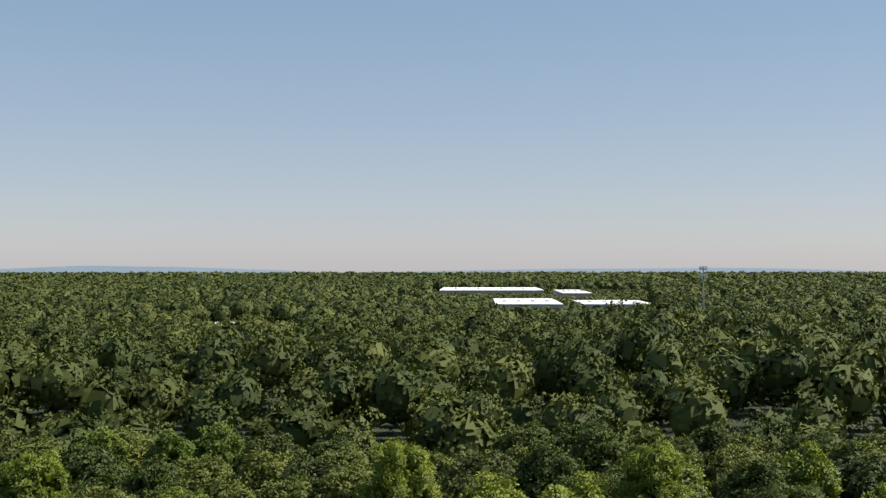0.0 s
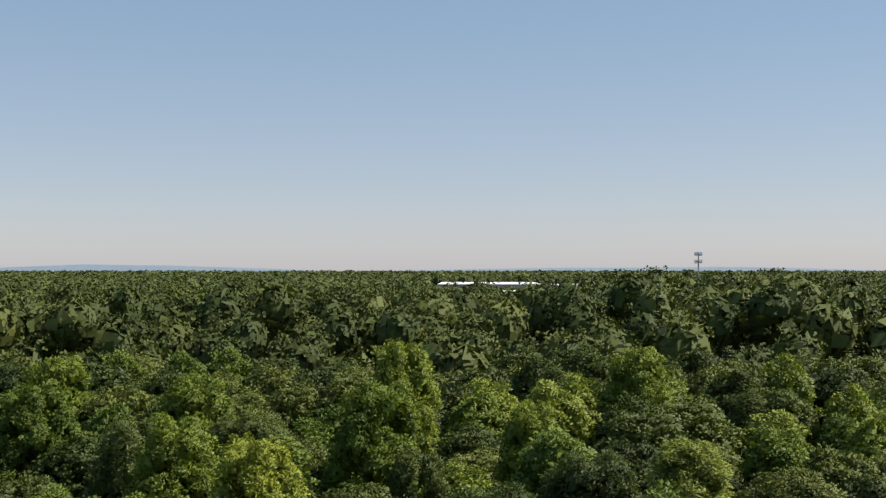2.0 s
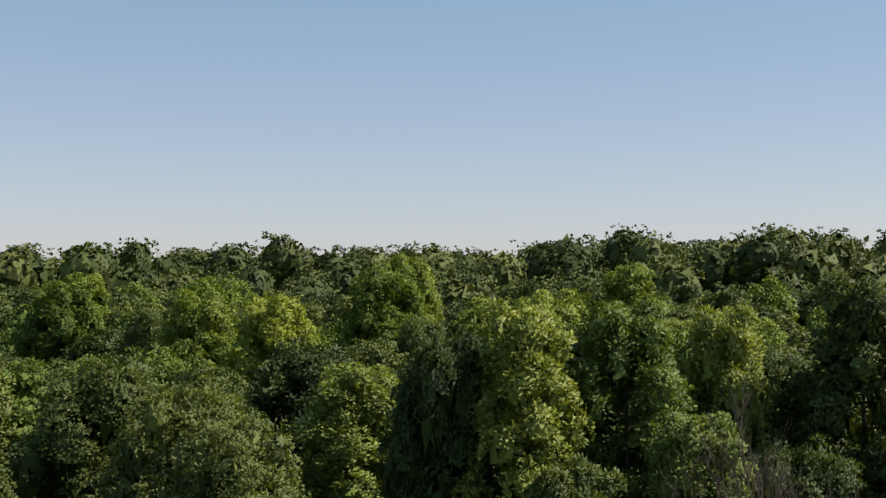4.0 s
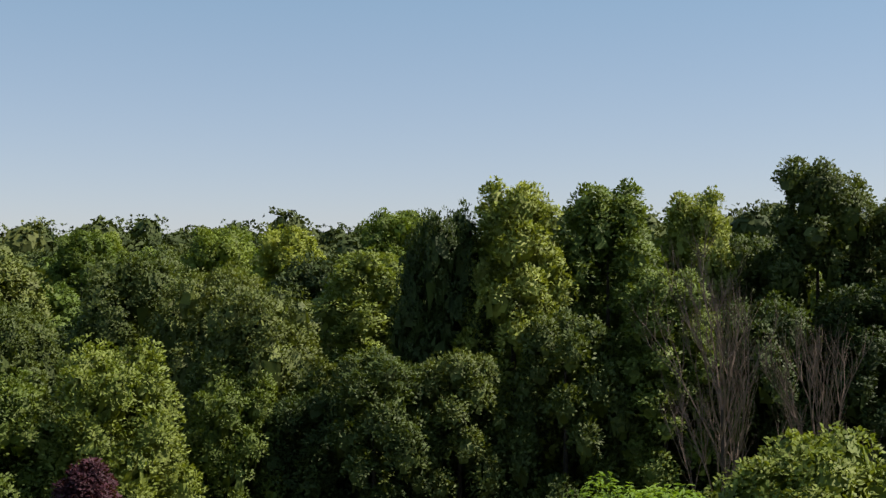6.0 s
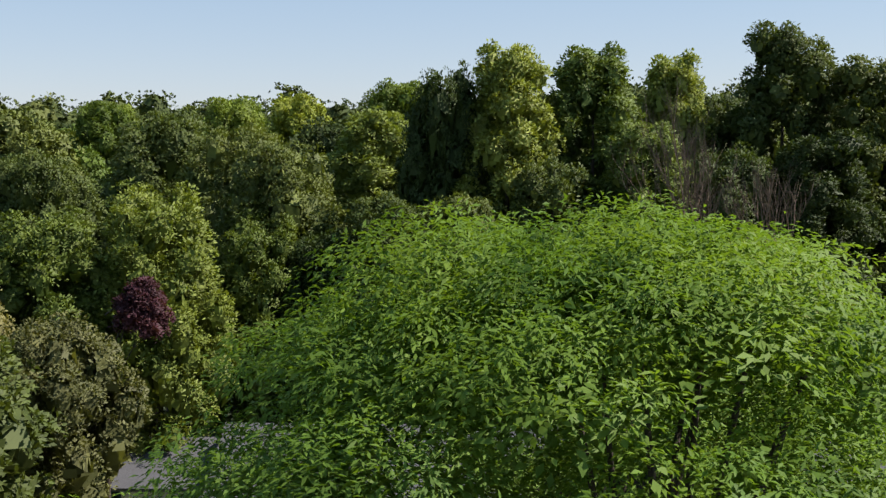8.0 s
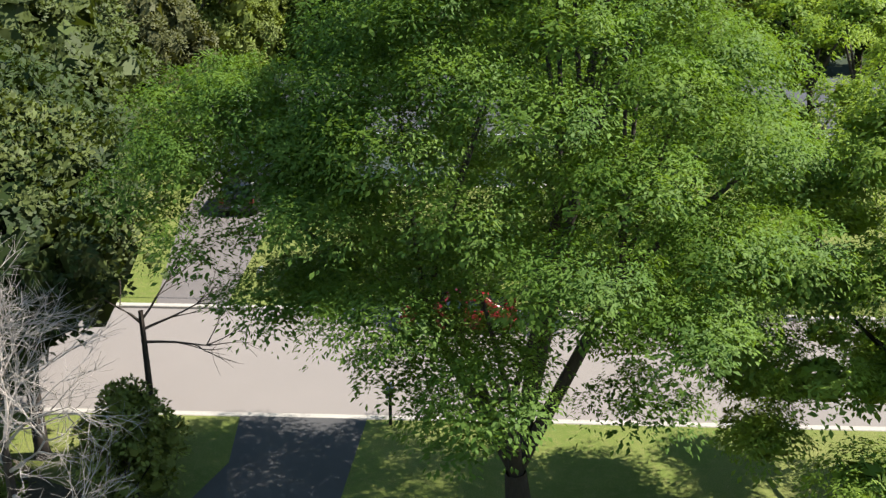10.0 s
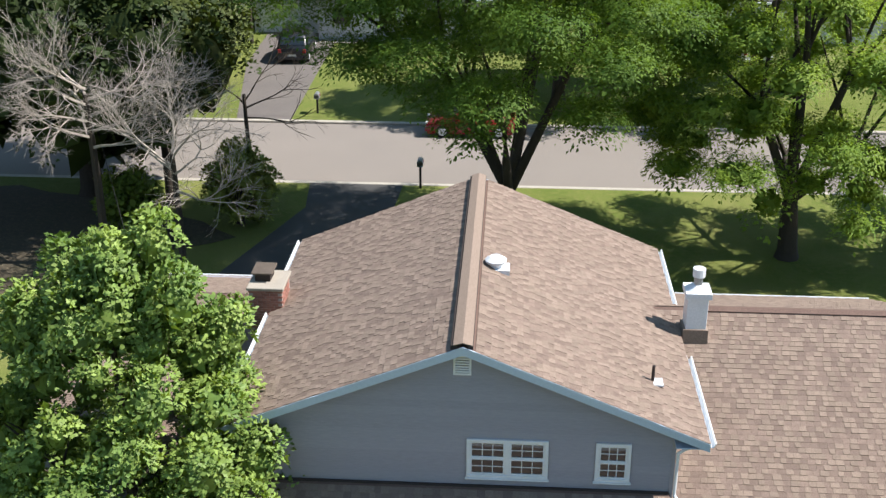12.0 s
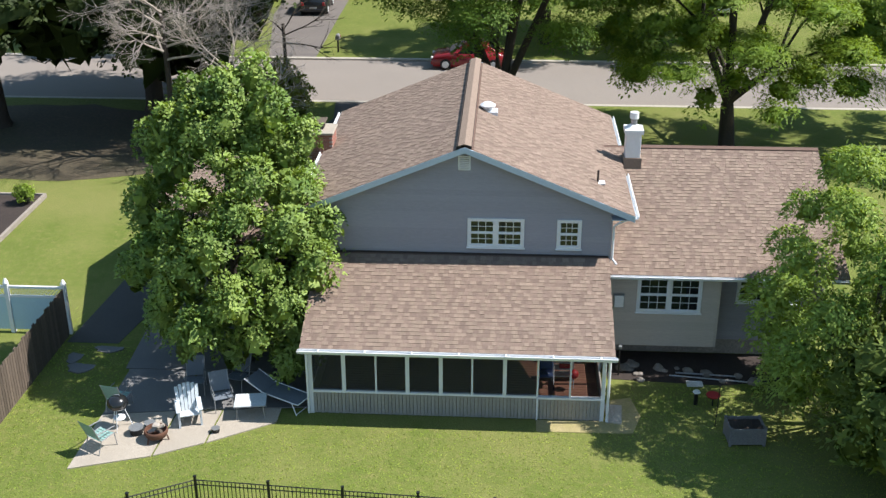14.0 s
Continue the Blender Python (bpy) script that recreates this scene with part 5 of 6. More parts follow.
def far_woods(name, y0, y1, step, tufts, size, h0, h1, seed, label):
    """Distant canopy: many crowns of a few leaf masses each, as one sheet of woods."""
    rng = np.random.default_rng(seed)
    pts, tint = [], []
    y = y0
    while y < y1:
        half = 0.45 * y + 10
        n = int(2 * half / step)
        xs = np.linspace(-half, half, n) + rng.uniform(-0.35, 0.35, n) * step
        ys = y + rng.uniform(-0.4, 0.4, n) * step
        hs = rng.uniform(h0, h1, n)
        for px, py, h in zip(xs, ys, hs):
            u = px + 0.0325 * (py - 36)
            if 760 < py < 1830 and -0.012 < u / py < 0.18:
                h = min(h, max(6.5, 44 - 37 * py / 1110) if py < 1135 else 10.3) * rng.uniform(0.88, 1.0)
            if (1585 < py < 1815 and -66 < px < 96) or (1435 < py < 1655 and 96 < px < 148) or (1085 < py < 1330 and 6 < px < 178):
                continue
            if 560 < py < 780 and -0.215 < u / py < -0.115:
                h *= 0.5
            R = step * rng.uniform(0.42, 0.62)
            if py < 520:
                rise = 9.0 + 3.5 * max(0.0, min(1.0, (u / py - 0.06) / 0.1)) + 3.0 * noise.noise(Vector((px * 0.012, py * 0.006, 5.0)))
                h += rise * max(0.0, min(1.0, (py - 205) / 50)) * max(0.0, min(1.0, (520 - py) / 120))
            c = rng.uniform(0, 6.28)
            lob = [(px, py, h - R * 1.1, R * 0.86, R * 0.95), (px, py, h * 0.5, R * 0.66, h * 0.26)]
            lob += [(px + R * 0.66 * math.cos(q * 2.4 + c), py + R * 0.66 * math.sin(q * 2.4 + c), h - R * (0.42 + 0.75 * (q % 3) / 2), R * rng.uniform(0.3, 0.42), R * rng.uniform(0.3, 0.42)) for q in range(8)]
            if y0 < 500:
                one = [core_quads(rng, lob[:1], 0.82, 15, 9, 0.09), tuft_arrays(rng, lob, tufts, size, 5, size * 0.9, 0.4, 0.5, 0.0, 0.7)]
            else:
                one = [core_quads(rng, lob[:1], 0.86, *((12, 7) if y0 < 900 else (8, 5)), 0.1), bough_quads(rng, *lob[0], tufts, size)]
            one = np.concatenate(one)
            pts.append(one)
            tint.append(np.clip(rng.uniform(0.0, 1.0) + rng.normal(0, 0.03, len(one) // 4), 0, 1))
        y += step * 0.86
    ob = new(name, quad_mesh(name, np.concatenate(pts), M["leaf_far"], np.concatenate(tint)))
    return tagged(ob, label, "woods", "", "stuff")


far_woods("far_woods", 206, 520, 12.0, 540, 0.74, 14, 23.5, 91, "green canopy of mixed woods beyond the street")
far_woods("far_woods", 520, 1000, 14, 130, 1.6, 14, 24, 94, "distant green canopy of mixed woods")
far_woods("far_woods", 1000, 2100, 19, 36, 3.0, 15, 24, 92, "far green canopy of mixed woods")
far_woods("far_woods", 2100, 4400, 46, 26, 7.0, 17, 24, 93, "farthest canopy of woods towards the horizon")


def hill(x0, x1, y, h, seed):
    n = 60
    verts, faces = [], []
    for i in range(n + 1):
        x = x0 + (x1 - x0) * i / n
        z = h * (0.7 + 0.3 * noise.noise(Vector((x * 0.0012, seed, 0)))) * min(1, i / 25, (n - i) / 25)
        verts += [(x, y - 120, 0), (x, y, z), (x, y + 150, 0)]
    for i in range(n):
        for k in (0, 1):
            faces.append((i * 3 + k, i * 3 + 3 + k, i * 3 + 4 + k, i * 3 + 1 + k))
    return tagged(mesh_object("backdrop", verts, faces, M["haze_tinted_hill"]), "low wooded ridge on the horizon, distance haze in its colour", "hills", "", "structure")


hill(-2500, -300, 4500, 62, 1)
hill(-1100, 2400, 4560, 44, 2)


# ---- far buildings ----
def warehouse(x0, x1, y0, y1, h, n_bays):
    w = thing("warehouse", ((x0 + x1) / 2, y0, 0), "long low warehouse with a white flat roof", "warehouse", "warehouses")
    lx, ly = (x1 - x0) / 2, y1 - y0
    part("wall", boxes((-lx, lx, 0, ly, 0, h)), M["tan"], w)
    part("roof", boxes((-lx - 0.5, lx + 0.5, -0.5, ly + 0.5, h, h + 0.8)), M["roof_white"], w)
    for k in range(n_bays):
        x = -lx + (k + 0.5) * 2 * lx / n_bays
        part("dock_door", boxes((x - 2, x + 2, -0.15, 0, 0, 4.5)), M["metal_grey"], w)
    for k in range(4):
        x = -lx * 0.7 + k * lx * 0.45
        part("roof_unit", boxes((x - 2, x + 2, ly * 0.4, ly * 0.4 + 4, h + 0.8, h + 2.6), bevel=0.1), M["metal_white"], w)


warehouse(-57, 88, 1600, 1800, 10, 12)
warehouse(104, 140, 1450, 1640, 10, 4)
warehouse(15, 80, 1130, 1310, 7.5, 6)
warehouse(100, 168, 1130, 1250, 7.5, 6)


def cell_tower(at, h):
    t = thing("cell_tower", at, "slim grey cell tower with antenna panels", "tower")
    part("mast", rods(((0, 0, 0), (0, 0, h), 0.75, 0.35), sides=10), M["metal_grey"], t)
    for z in (h - 1.5, h - 6.5):
        part("platform", rods(((0, 0, z - 0.2), (0, 0, z + 0.2), 2.4), sides=12), M["metal_grey"], t)
        for k in range(6):
            a = k * 1.047
            part("antenna", boxes((2.3 * math.cos(a) - 0.25, 2.3 * math.cos(a) + 0.25, 2.3 * math.sin(a) - 0.25, 2.3 * math.sin(a) + 0.25, z - 1.1, z + 1.4)), M["metal_white"], t)


cell_tower((146.3, 782, 0), 45.5)


def simple_house(at, w, d, h, rise, wall, roof, label, rz=0.0, windows=4, front=True):
    ho = thing("house", at, label, "house", rz=rz)
    part("wall", boxes((-w / 2, w / 2, 0, d, 0, h)), M[wall], ho)
    for s in (0, 1):
        bm = bmesh.new()
        y0, y1 = (-0.5, d / 2) if s == 0 else (d + 0.5, d / 2)
        pts = [(-w / 2 - 0.4, y0, h), (w / 2 + 0.4, y0, h), (w / 2 + 0.4, y1, h + rise), (-w / 2 - 0.4, y1, h + rise)]
        slab_between(bm, pts if s == 0 else pts[::-1], 0.15)
        part("roof", bm, M[roof], ho)
    for sx in (-1, 1):
        bm = bmesh.new()
        x = sx * w / 2
        a = [(x, 0, h - 0.1), (x, d, h - 0.1), (x, d / 2, h + rise - 0.2)]
        va, vb = [bm.verts.new(p) for p in a], [bm.verts.new((p[0] - sx * 0.15, p[1], p[2])) for p in a]
        bm.faces.new(va)
        bm.faces.new(vb[::-1])
        for i in range(3):
            bm.faces.new((va[i], va[(i + 1) % 3], vb[(i + 1) % 3], vb[i]))
        part("gable_end", bm, M[wall], ho)
    if front:
        for k in range(windows):
            x = -w / 2 + (k + 0.5) * w / windows
            wi = new("window")
            wi.parent = ho
            part("window_frame", boxes((x - 0.65, x + 0.65, -0.06, 0, 1.0, 1.08), (x - 0.65, x + 0.65, -0.06, 0, 2.12, 2.2), (x - 0.65, x - 0.57, -0.06, 0, 1.08, 2.12), (x + 0.57, x + 0.65, -0.06, 0, 1.08, 2.12)), M["trim"], wi)
            part("pane", boxes((x - 0.57, x + 0.57, -0.02, -0.004, 1.08, 2.12)), M["glass_dark"], wi)
        part("gutter", boxes((-w / 2 - 0.4, w / 2 + 0.4, -0.62, -0.5, h - 0.14, h - 0.02)), M["metal_white"], ho)
    return ho


simple_house((-4.4, 54.6, 0), 15.5, 8.5, 2.9, 2.2, "wall_pale", "roof_grey", "pale grey house across the street behind trees", 0, 5)
walkway = plate("front_walk", [(-12.0, 53.6, 0.03), (3.0, 53.6, 0.03), (3.0, 54.5, 0.03), (-12.0, 54.5, 0.03)], 0.1, M["kerb"], None, "pale concrete front walk along the house", "path")
garage = simple_house((-14.4, 56.5, 0), 5.0, 7, 2.7, 1.4, "wall_pale", "roof_grey", "pale garage at the end of the driveway", 0, 1, False)
part("garage_door", boxes((-2.0, 2.0, -0.05, 0.0, 0.02, 2.15)), M["trim"], garage)
simple_house((19.0, 55.5, 0), 12, 8, 2.8, 2.2, "wall_pale", "roof_grey", "pale house behind the locust trees", 0, 4)
simple_house((-165.2, 760, 0), 16, 10, 6.5, 3, "tan", "roof_white", "distant house roof among trees", 0, 3, False)
simple_house((-115.2, 774, 0), 10, 9, 6.5, 3, "tan", "roof_grey", "distant grey house roof among trees", 0, 3, False)


# ---- cars ----
def car(at, rz, paint, label, length=4.5, width=1.8, height=1.5, suv=False):
    c = thing("car", at, label, "car", rz=rz)
    L, W = length / 2, width / 2
    if suv:
        prof = [(-L, 0.45), (-L + 0.02, 0.95), (-L + 0.15, 1.1), (-L + 0.45, height - 0.1), (-L + 0.7, height), (0.35, height), (L - 1.75, height - 0.08), (L - 1.05, 1.08), (L - 0.2, 0.95), (L, 0.75), (L, 0.4), (L - 0.1, 0.25), (-L + 0.1, 0.25)]
    else:
        prof = [(-L, 0.45), (-L + 0.03, 0.85), (-L + 0.45, 0.98), (-L + 1.1, height - 0.1), (-L + 1.5, height), (0.2, height), (L - 1.9, height - 0.12), (L - 1.15, 0.98), (L - 0.25, 0.85), (L, 0.65), (L, 0.4), (L - 0.1, 0.22), (-L + 0.1, 0.22)]
    bm = bmesh.new()
    rings = []
    for y, inset in ((-W, 0.0), (-W * 0.82, 0.03), (0, 0.05), (W * 0.82, 0.03), (W, 0.0)):
        ring = []
        for x, z in prof:
            tuck = 0.0 if abs(y) < W * 0.9 else (0.17 * max(0, (z - 0.9) / (height - 0.9)) if z > 0.9 else 0.0)
            ring.append(bm.verts.new((x * (1.0 if abs(y) < W * 0.9 else 0.985), y * (1 - tuck / W * (1.0 if abs(y) > W * 0.9 else 0)), z + (inset if z > 0.9 else 0))))
        rings.append(ring)
    n = len(prof)
    for a, b in zip(rings, rings[1:]):
        for i in range(n):
            bm.faces.new((a[i], a[(i + 1) % n], b[(i + 1) % n], b[i]))
    bm.faces.new(rings[0][::-1])
    bm.faces.new(rings[-1])
    bmesh.ops.bevel(bm, geom=[e for e in bm.edges if e.calc_face_angle(0) > 0.6], offset=0.03, segments=2, affect="EDGES")
    part("body", bm, M[paint], c, "", True)
    zt = height - 0.16
    back, fore = (-L + 0.42, L - 1.72) if suv else (-L + 1.15, L - 1.85)
    for s in (-1, 1):
        for a, b in ((back + 0.1, (back + fore) / 2 - 0.04), ((back + fore) / 2 + 0.04, fore + 0.25)):
            bm = bmesh.new()
            ys = s * (W - 0.02)
            yt = s * (W - 0.135)
            v = [bm.verts.new(p) for p in ((a, ys, 1.0), (b, ys, 1.0), (b - (0.3 if b > fore else 0), yt, zt), (a + 0.1, yt, zt))]
            v2 = [bm.verts.new((q.co.x, q.co.y + s * 0.012, q.co.z)) for q in v]
            bm.faces.new(v2 if s < 0 else v2[::-1])
            bm.faces.new(v[::-1] if s < 0 else v)
            for i in range(4):
                bm.faces.new((v[i], v[(i + 1) % 4], v2[(i + 1) % 4], v2[i]))
            part("side_window", bm, M["glass_dark"], c)
    for a, b in (((L - 1.13, 1.03), (L - 1.82, height - 0.13)), ((-L + 0.17, 1.14), (-L + 0.43, height - 0.14)) if suv else ((-L + 0.5, 1.03), (-L + 1.08, height - 0.13))):
        off = 0.02 if a[0] > 0 else -0.02
        bm = bmesh.new()
        v = [bm.verts.new(p) for p in ((a[0] + off, -W * 0.8, a[1] + 0.05), (a[0] + off, W * 0.8, a[1] + 0.05), (b[0] + off, W * 0.72, b[1] + 0.05), (b[0] + off, -W * 0.72, b[1] + 0.05))]
        v2 = [bm.verts.new((q.co.x - off, q.co.y, q.co.z - 0.02)) for q in v]
        bm.faces.new(v)
        bm.faces.new(v2[::-1])
        for i in range(4):
            bm.faces.new((v[i], v[(i + 1) % 4], v2[(i + 1) % 4], v2[i]))
        part("windscreen" if a[0] > 0 else "rear_window", bm, M["glass_dark"], c)
    for x in (-L + 0.8, L - 0.85):
        for s in (-1, 1):
            wh = new("wheel")
            wh.parent = c
            wh.location = (x, s * (W - 0.1), 0.33)
            part("tyre", rods(((0, -0.11, 0), (0, 0.11, 0), 0.33), sides=20), M["rubber"], wh)
            part("rim", rods(((0, s * 0.08, 0), (0, s * 0.125, 0), 0.21), sides=10), M["metal_white"], wh)
    for s in (-1, 1):
        part("headlight", boxes((L - 0.10, L + 0.012, s * W * 0.72 - 0.16, s * W * 0.72 + 0.16, 0.62, 0.76), bevel=0.02), M["paper_white"], c)
        part("tail_light", boxes((-L - 0.012, -L + 0.08, s * W * 0.8 - 0.1, s * W * 0.8 + 0.1, 0.72, 0.95), bevel=0.02), M["red"], c)
        part("mirror", boxes((L - 1.6, L - 1.42, s * (W + 0.08) - 0.08, s * (W + 0.08) + 0.08, 0.98, 1.1), bevel=0.02), M[paint], c)
    part("bumper", boxes((L - 0.06, L + 0.03, -W * 0.9, W * 0.9, 0.3, 0.48), bevel=0.02), M[paint], c)
    part("bumper", boxes((-L - 0.03, -L + 0.06, -W * 0.9, W * 0.9, 0.3, 0.48), bevel=0.02), M[paint], c)
    part("number_plate", boxes((-L - 0.04, -L - 0.03, -0.26, 0.26, 0.52, 0.64)), M["paper_white"], c)
    return c


car((-1.2, 35.4, -0.1), 180, "car_red", "dark red car parked at the kerb", 4.5, 1.8, 1.5)
car((-12.8, 50.2, 0.012), 92, "car_black", "black car parked on the opposite driveway", 4.6, 1.9, 1.7, True)
car((15.8, 51.5, 0.0), 90, "car_white", "white car parked behind the locust trees", 4.6, 1.85, 1.6, True)


# ---- street furniture ----
def mailbox(at, label, h=1.15):
    m = thing("mailbox", at, label, "mailbox")
    part("post", boxes((-0.05, 0.05, -0.05, 0.05, -0.05, h - 0.12)), M["black_metal"], m)
    bm = bmesh.new()
    box(bm, -0.13, 0.13, -0.25, 0.25, h - 0.12, h + 0.06)
    bmesh.ops.create_cone(bm, cap_ends=True, segments=14, radius1=0.13, radius2=0.13, depth=0.5, matrix=Matrix.Translation((0, 0, h + 0.06)) @ pose(0, 0, 0, 90))
    part("box", bm, M["metal_grey"], m)
    part("door", boxes((-0.12, 0.12, 0.25, 0.265, h - 0.11, h + 0.14)), M["black_metal"], m)
    part("flag", boxes((0.135, 0.15, 0.05, 0.2, h, h + 0.08)), M["red"], m)


mailbox((-3.1, 27.1, 0), "dark mailbox on a post at the driveway's mouth", 1.2)
mailbox((-9.5, 38.0, 0), "small grey mailbox across the street", 0.95)


def cable(points, r, label):
    bm = bmesh.new()
    for (a, b) in zip(points, points[1:]):
        a, b = Vector(a), Vector(b)
        n = 12
        sag = (b - a).length * 0.02
        pts = [a.lerp(b, i / n) - Vector((0, 0, sag * 4 * (i / n) * (1 - i / n))) for i in range(n + 1)]
        for p, q in zip(pts, pts[1:]):
            rod(bm, p, q, r, r, 5)
    return tagged(part("cable", bm, M["rubber"], None), label, "cable")


def utility_pole(at, h, label):
    u = thing("utility_pole", at, label, "pole", "utility poles")
    part("pole", rods(((0, 0, -0.1), (0, 0, h), 0.16, 0.11), sides=10), M["wood_old"], u)
    part("cross_arm", boxes((-1.1, 1.1, -0.06, 0.06, h - 0.7, h - 0.58)), M["wood_old"], u)
    for x in (-0.95, -0.4, 0.4, 0.95):
        part("insulator", rods(((x, 0, h - 0.58), (x, 0, h - 0.42), 0.04), sides=8), M["metal_white"], u)


utility_pole((-22.5, 37.6, 0), 9.0, "wooden utility pole beside the street")
utility_pole((30.0, 37.6, 0), 9.0, "wooden utility pole beside the street")
utility_pole((82.1, 235.0, 0), 20.0, "tall wooden utility pole in the woods")
cable([(-22.5, 37.6, 8.4), (30.0, 37.6, 8.4)], 0.014, "thin black overhead cable along the street")
cable([(-22.5, 37.6, 7.4), (30.0, 37.6, 7.2)], 0.018, "thin black overhead cable along the street")
cable([(-22.5, 37.6, 7.6), (-10.3, 10.5, 3.4)], 0.012, "thin service cable to the house")


# ---- back yard ----
def iron_fence():
    fe = thing("metal_fence", (0, 0, 0), "black metal picket fence on the lawn", "fence")
    runs = (((-6.3, -8.05), (4.8, -8.75), 6), ((-6.3, -8.05), (-9.2, -9.6), 2))
    mesh = None
    for (x0, y0), (x1, y1), nb in runs:
        L = math.hypot(x1 - x0, y1 - y0)
        ux, uy = (x1 - x0) / L, (y1 - y0) / L
        for z in (0.15, 1.0, 1.13):
            part("rail", rods(((x0, y0, z), (x1, y1, z), 0.018), sides=4), M["black_metal"], fe)
        for k in range(nb + 1):
            d = L * k / nb
            if k == 0 and nb == 2:
                continue
            px, py = x0 + ux * d, y0 + uy * d
            part("post", boxes((px - 0.03, px + 0.03, py - 0.03, py + 0.03, -0.05, 1.23), (px - 0.038, px + 0.038, py - 0.038, py + 0.038, 1.23, 1.26)), M["black_metal"], fe)
        d = 0.1
        while d < L - 0.05:
            if mesh is None:
                bm = boxes((-0.009, 0.009, -0.009, 0.009, 0.06, 1.13))
                mesh = bpy.data.meshes.new("picket")
                bm.to_mesh(mesh)
                bm.free()
                mesh.materials.append(M["black_metal"])
            ob = new("picket", mesh)
            ob.location, ob.parent = (x0 + ux * d, y0 + uy * d, 0), fe
            d += 0.102


iron_fence()


def wood_fence():
    fe = thing("wooden_fence", (0, 0, 0), "weathered dark wooden board fence", "fence")
    rng = random.Random(4)
    p0, p1 = Vector((-13.1, -6.2, 0)), Vector((-13.0, 1.1, 0))
    d = (p1 - p0)
    n = int(d.length / 0.15)
    for i in range(n):
        p = p0 + d * (i / n)
        h = 1.45 + rng.uniform(-0.05, 0.05) + 0.25 * i / n
        part("board", boxes((p.x - 0.012 + rng.uniform(-0.012, 0.012), p.x + 0.012, p.y, p.y + 0.138, 0.0, h)), M["wood_old"], fe)
    for z in (0.4, 1.2):
        part("rail", boxes((p0.x - 0.08, p0.x - 0.02, p0.y, p1.y, z, z + 0.09)), M["wood_old"], fe)


wood_fence()


def vinyl_fence():
    fe = thing("pool_fence", (0, 0, 0), "white fence with lattice top and pale blue panels", "fence")
    xs = (-13.0, -14.9, -16.8, -18.7)
    for x in xs:
        part("post", boxes((x - 0.07, x + 0.07, 1.13, 1.27, -0.05, 1.8), bevel=0.01), M["trim"], fe)
        part("post_cap", rods(((x, 1.2, 1.8), (x, 1.2, 1.95), 0.1, 0.03), sides=8), M["trim"], fe)
    for a, b in zip(xs, xs[1:]):
        part("panel", boxes((b + 0.07, a - 0.07, 1.18, 1.22, 0.12, 1.3)), M["pool_blue"], fe, "pale blue panel")
        part("rail", boxes((b + 0.07, a - 0.07, 1.16, 1.24, 1.62, 1.7), (b + 0.07, a - 0.07, 1.16, 1.24, 1.3, 1.36)), M["trim"], fe)
        k = b + 0.1
        while k < a - 0.25:
            part("lattice_slat", rods(((k, 1.19, 1.36), (k + 0.22, 1.19, 1.62), 0.009), ((k + 0.22, 1.21, 1.36), (k, 1.21, 1.62), 0.009), sides=4), M["trim"], fe)
            k += 0.12


vinyl_fence()


def bed():
    b = thing("garden_bed", (-19.6, 10.6, 0), "raised garden bed of dark soil with timber edging", "garden bed")
    part("soil", boxes((-1.1, 1.1, -2.3, 2.3, 0.0, 0.12)), M["soil"], b)
    for q in ((1.1, 1.22, -2.4, 2.4), (-1.22, -1.1, -2.4, 2.4), (-1.1, 1.1, 2.3, 2.4), (-1.1, 1.1, -2.4, -2.3)):
        part("edging", boxes((*q, 0, 0.2), bevel=0.01), M["stone"], b)


bed()
make_tree("shrub", (-18.9, 12.0, 0.1), "small round green shrub in the garden bed", 101, 0.8, 0.45, 0.05, "leaf_locust", 1500, 0.09, trunk_r=0.03, cluster=6, tight=0.06, lobes=12, limbs=3, category="shrub")


def adirondack(at, rz, mat, label):
    c = thing("garden_chair", at, label, "chair", "garden chairs", rz)
    for x in (-0.3, 0.3):
        part("front_leg", boxes((x - 0.03, x + 0.03, -0.42, -0.34, 0, 0.52)), M[mat], c)
        bm = bmesh.new()
        slab_between(bm, [(x - 0.025, -0.42, 0.36), (x + 0.025, -0.42, 0.36), (x + 0.025, 0.45, 0.1), (x - 0.025, 0.45, 0.1)], 0.1)
        part("back_leg", bm, M[mat], c)
        part("armrest", boxes((x - 0.07, x + 0.07, -0.46, 0.28, 0.52, 0.545), bevel=0.008), M[mat], c)
    for k in range(5):
        y = -0.42 + k * 0.105
        part("seat_slat", boxes((-0.27, 0.27, y, y + 0.09, 0.36 - k * 0.03, 0.38 - k * 0.03)), M[mat], c)
    for k in range(6):
        x = -0.25 + k * 0.1
        h = 0.62 + 0.1 * math.sin(math.pi * (k + 0.5) / 6)
        bm = bmesh.new()
        slab_between(bm, [(x - 0.043, 0.1, 0.26), (x + 0.043, 0.1, 0.26), (x * 1.15 + 0.048, 0.1 + h * 0.45, 0.26 + h), (x * 1.15 - 0.048, 0.1 + h * 0.45, 0.26 + h)], 0.03)
        part("back_slat", bm, M[mat], c)


adirondack((-7.7, -3.7, 0.035), 20, "plastic_white", "pale grey-white slatted garden chair on the patio")


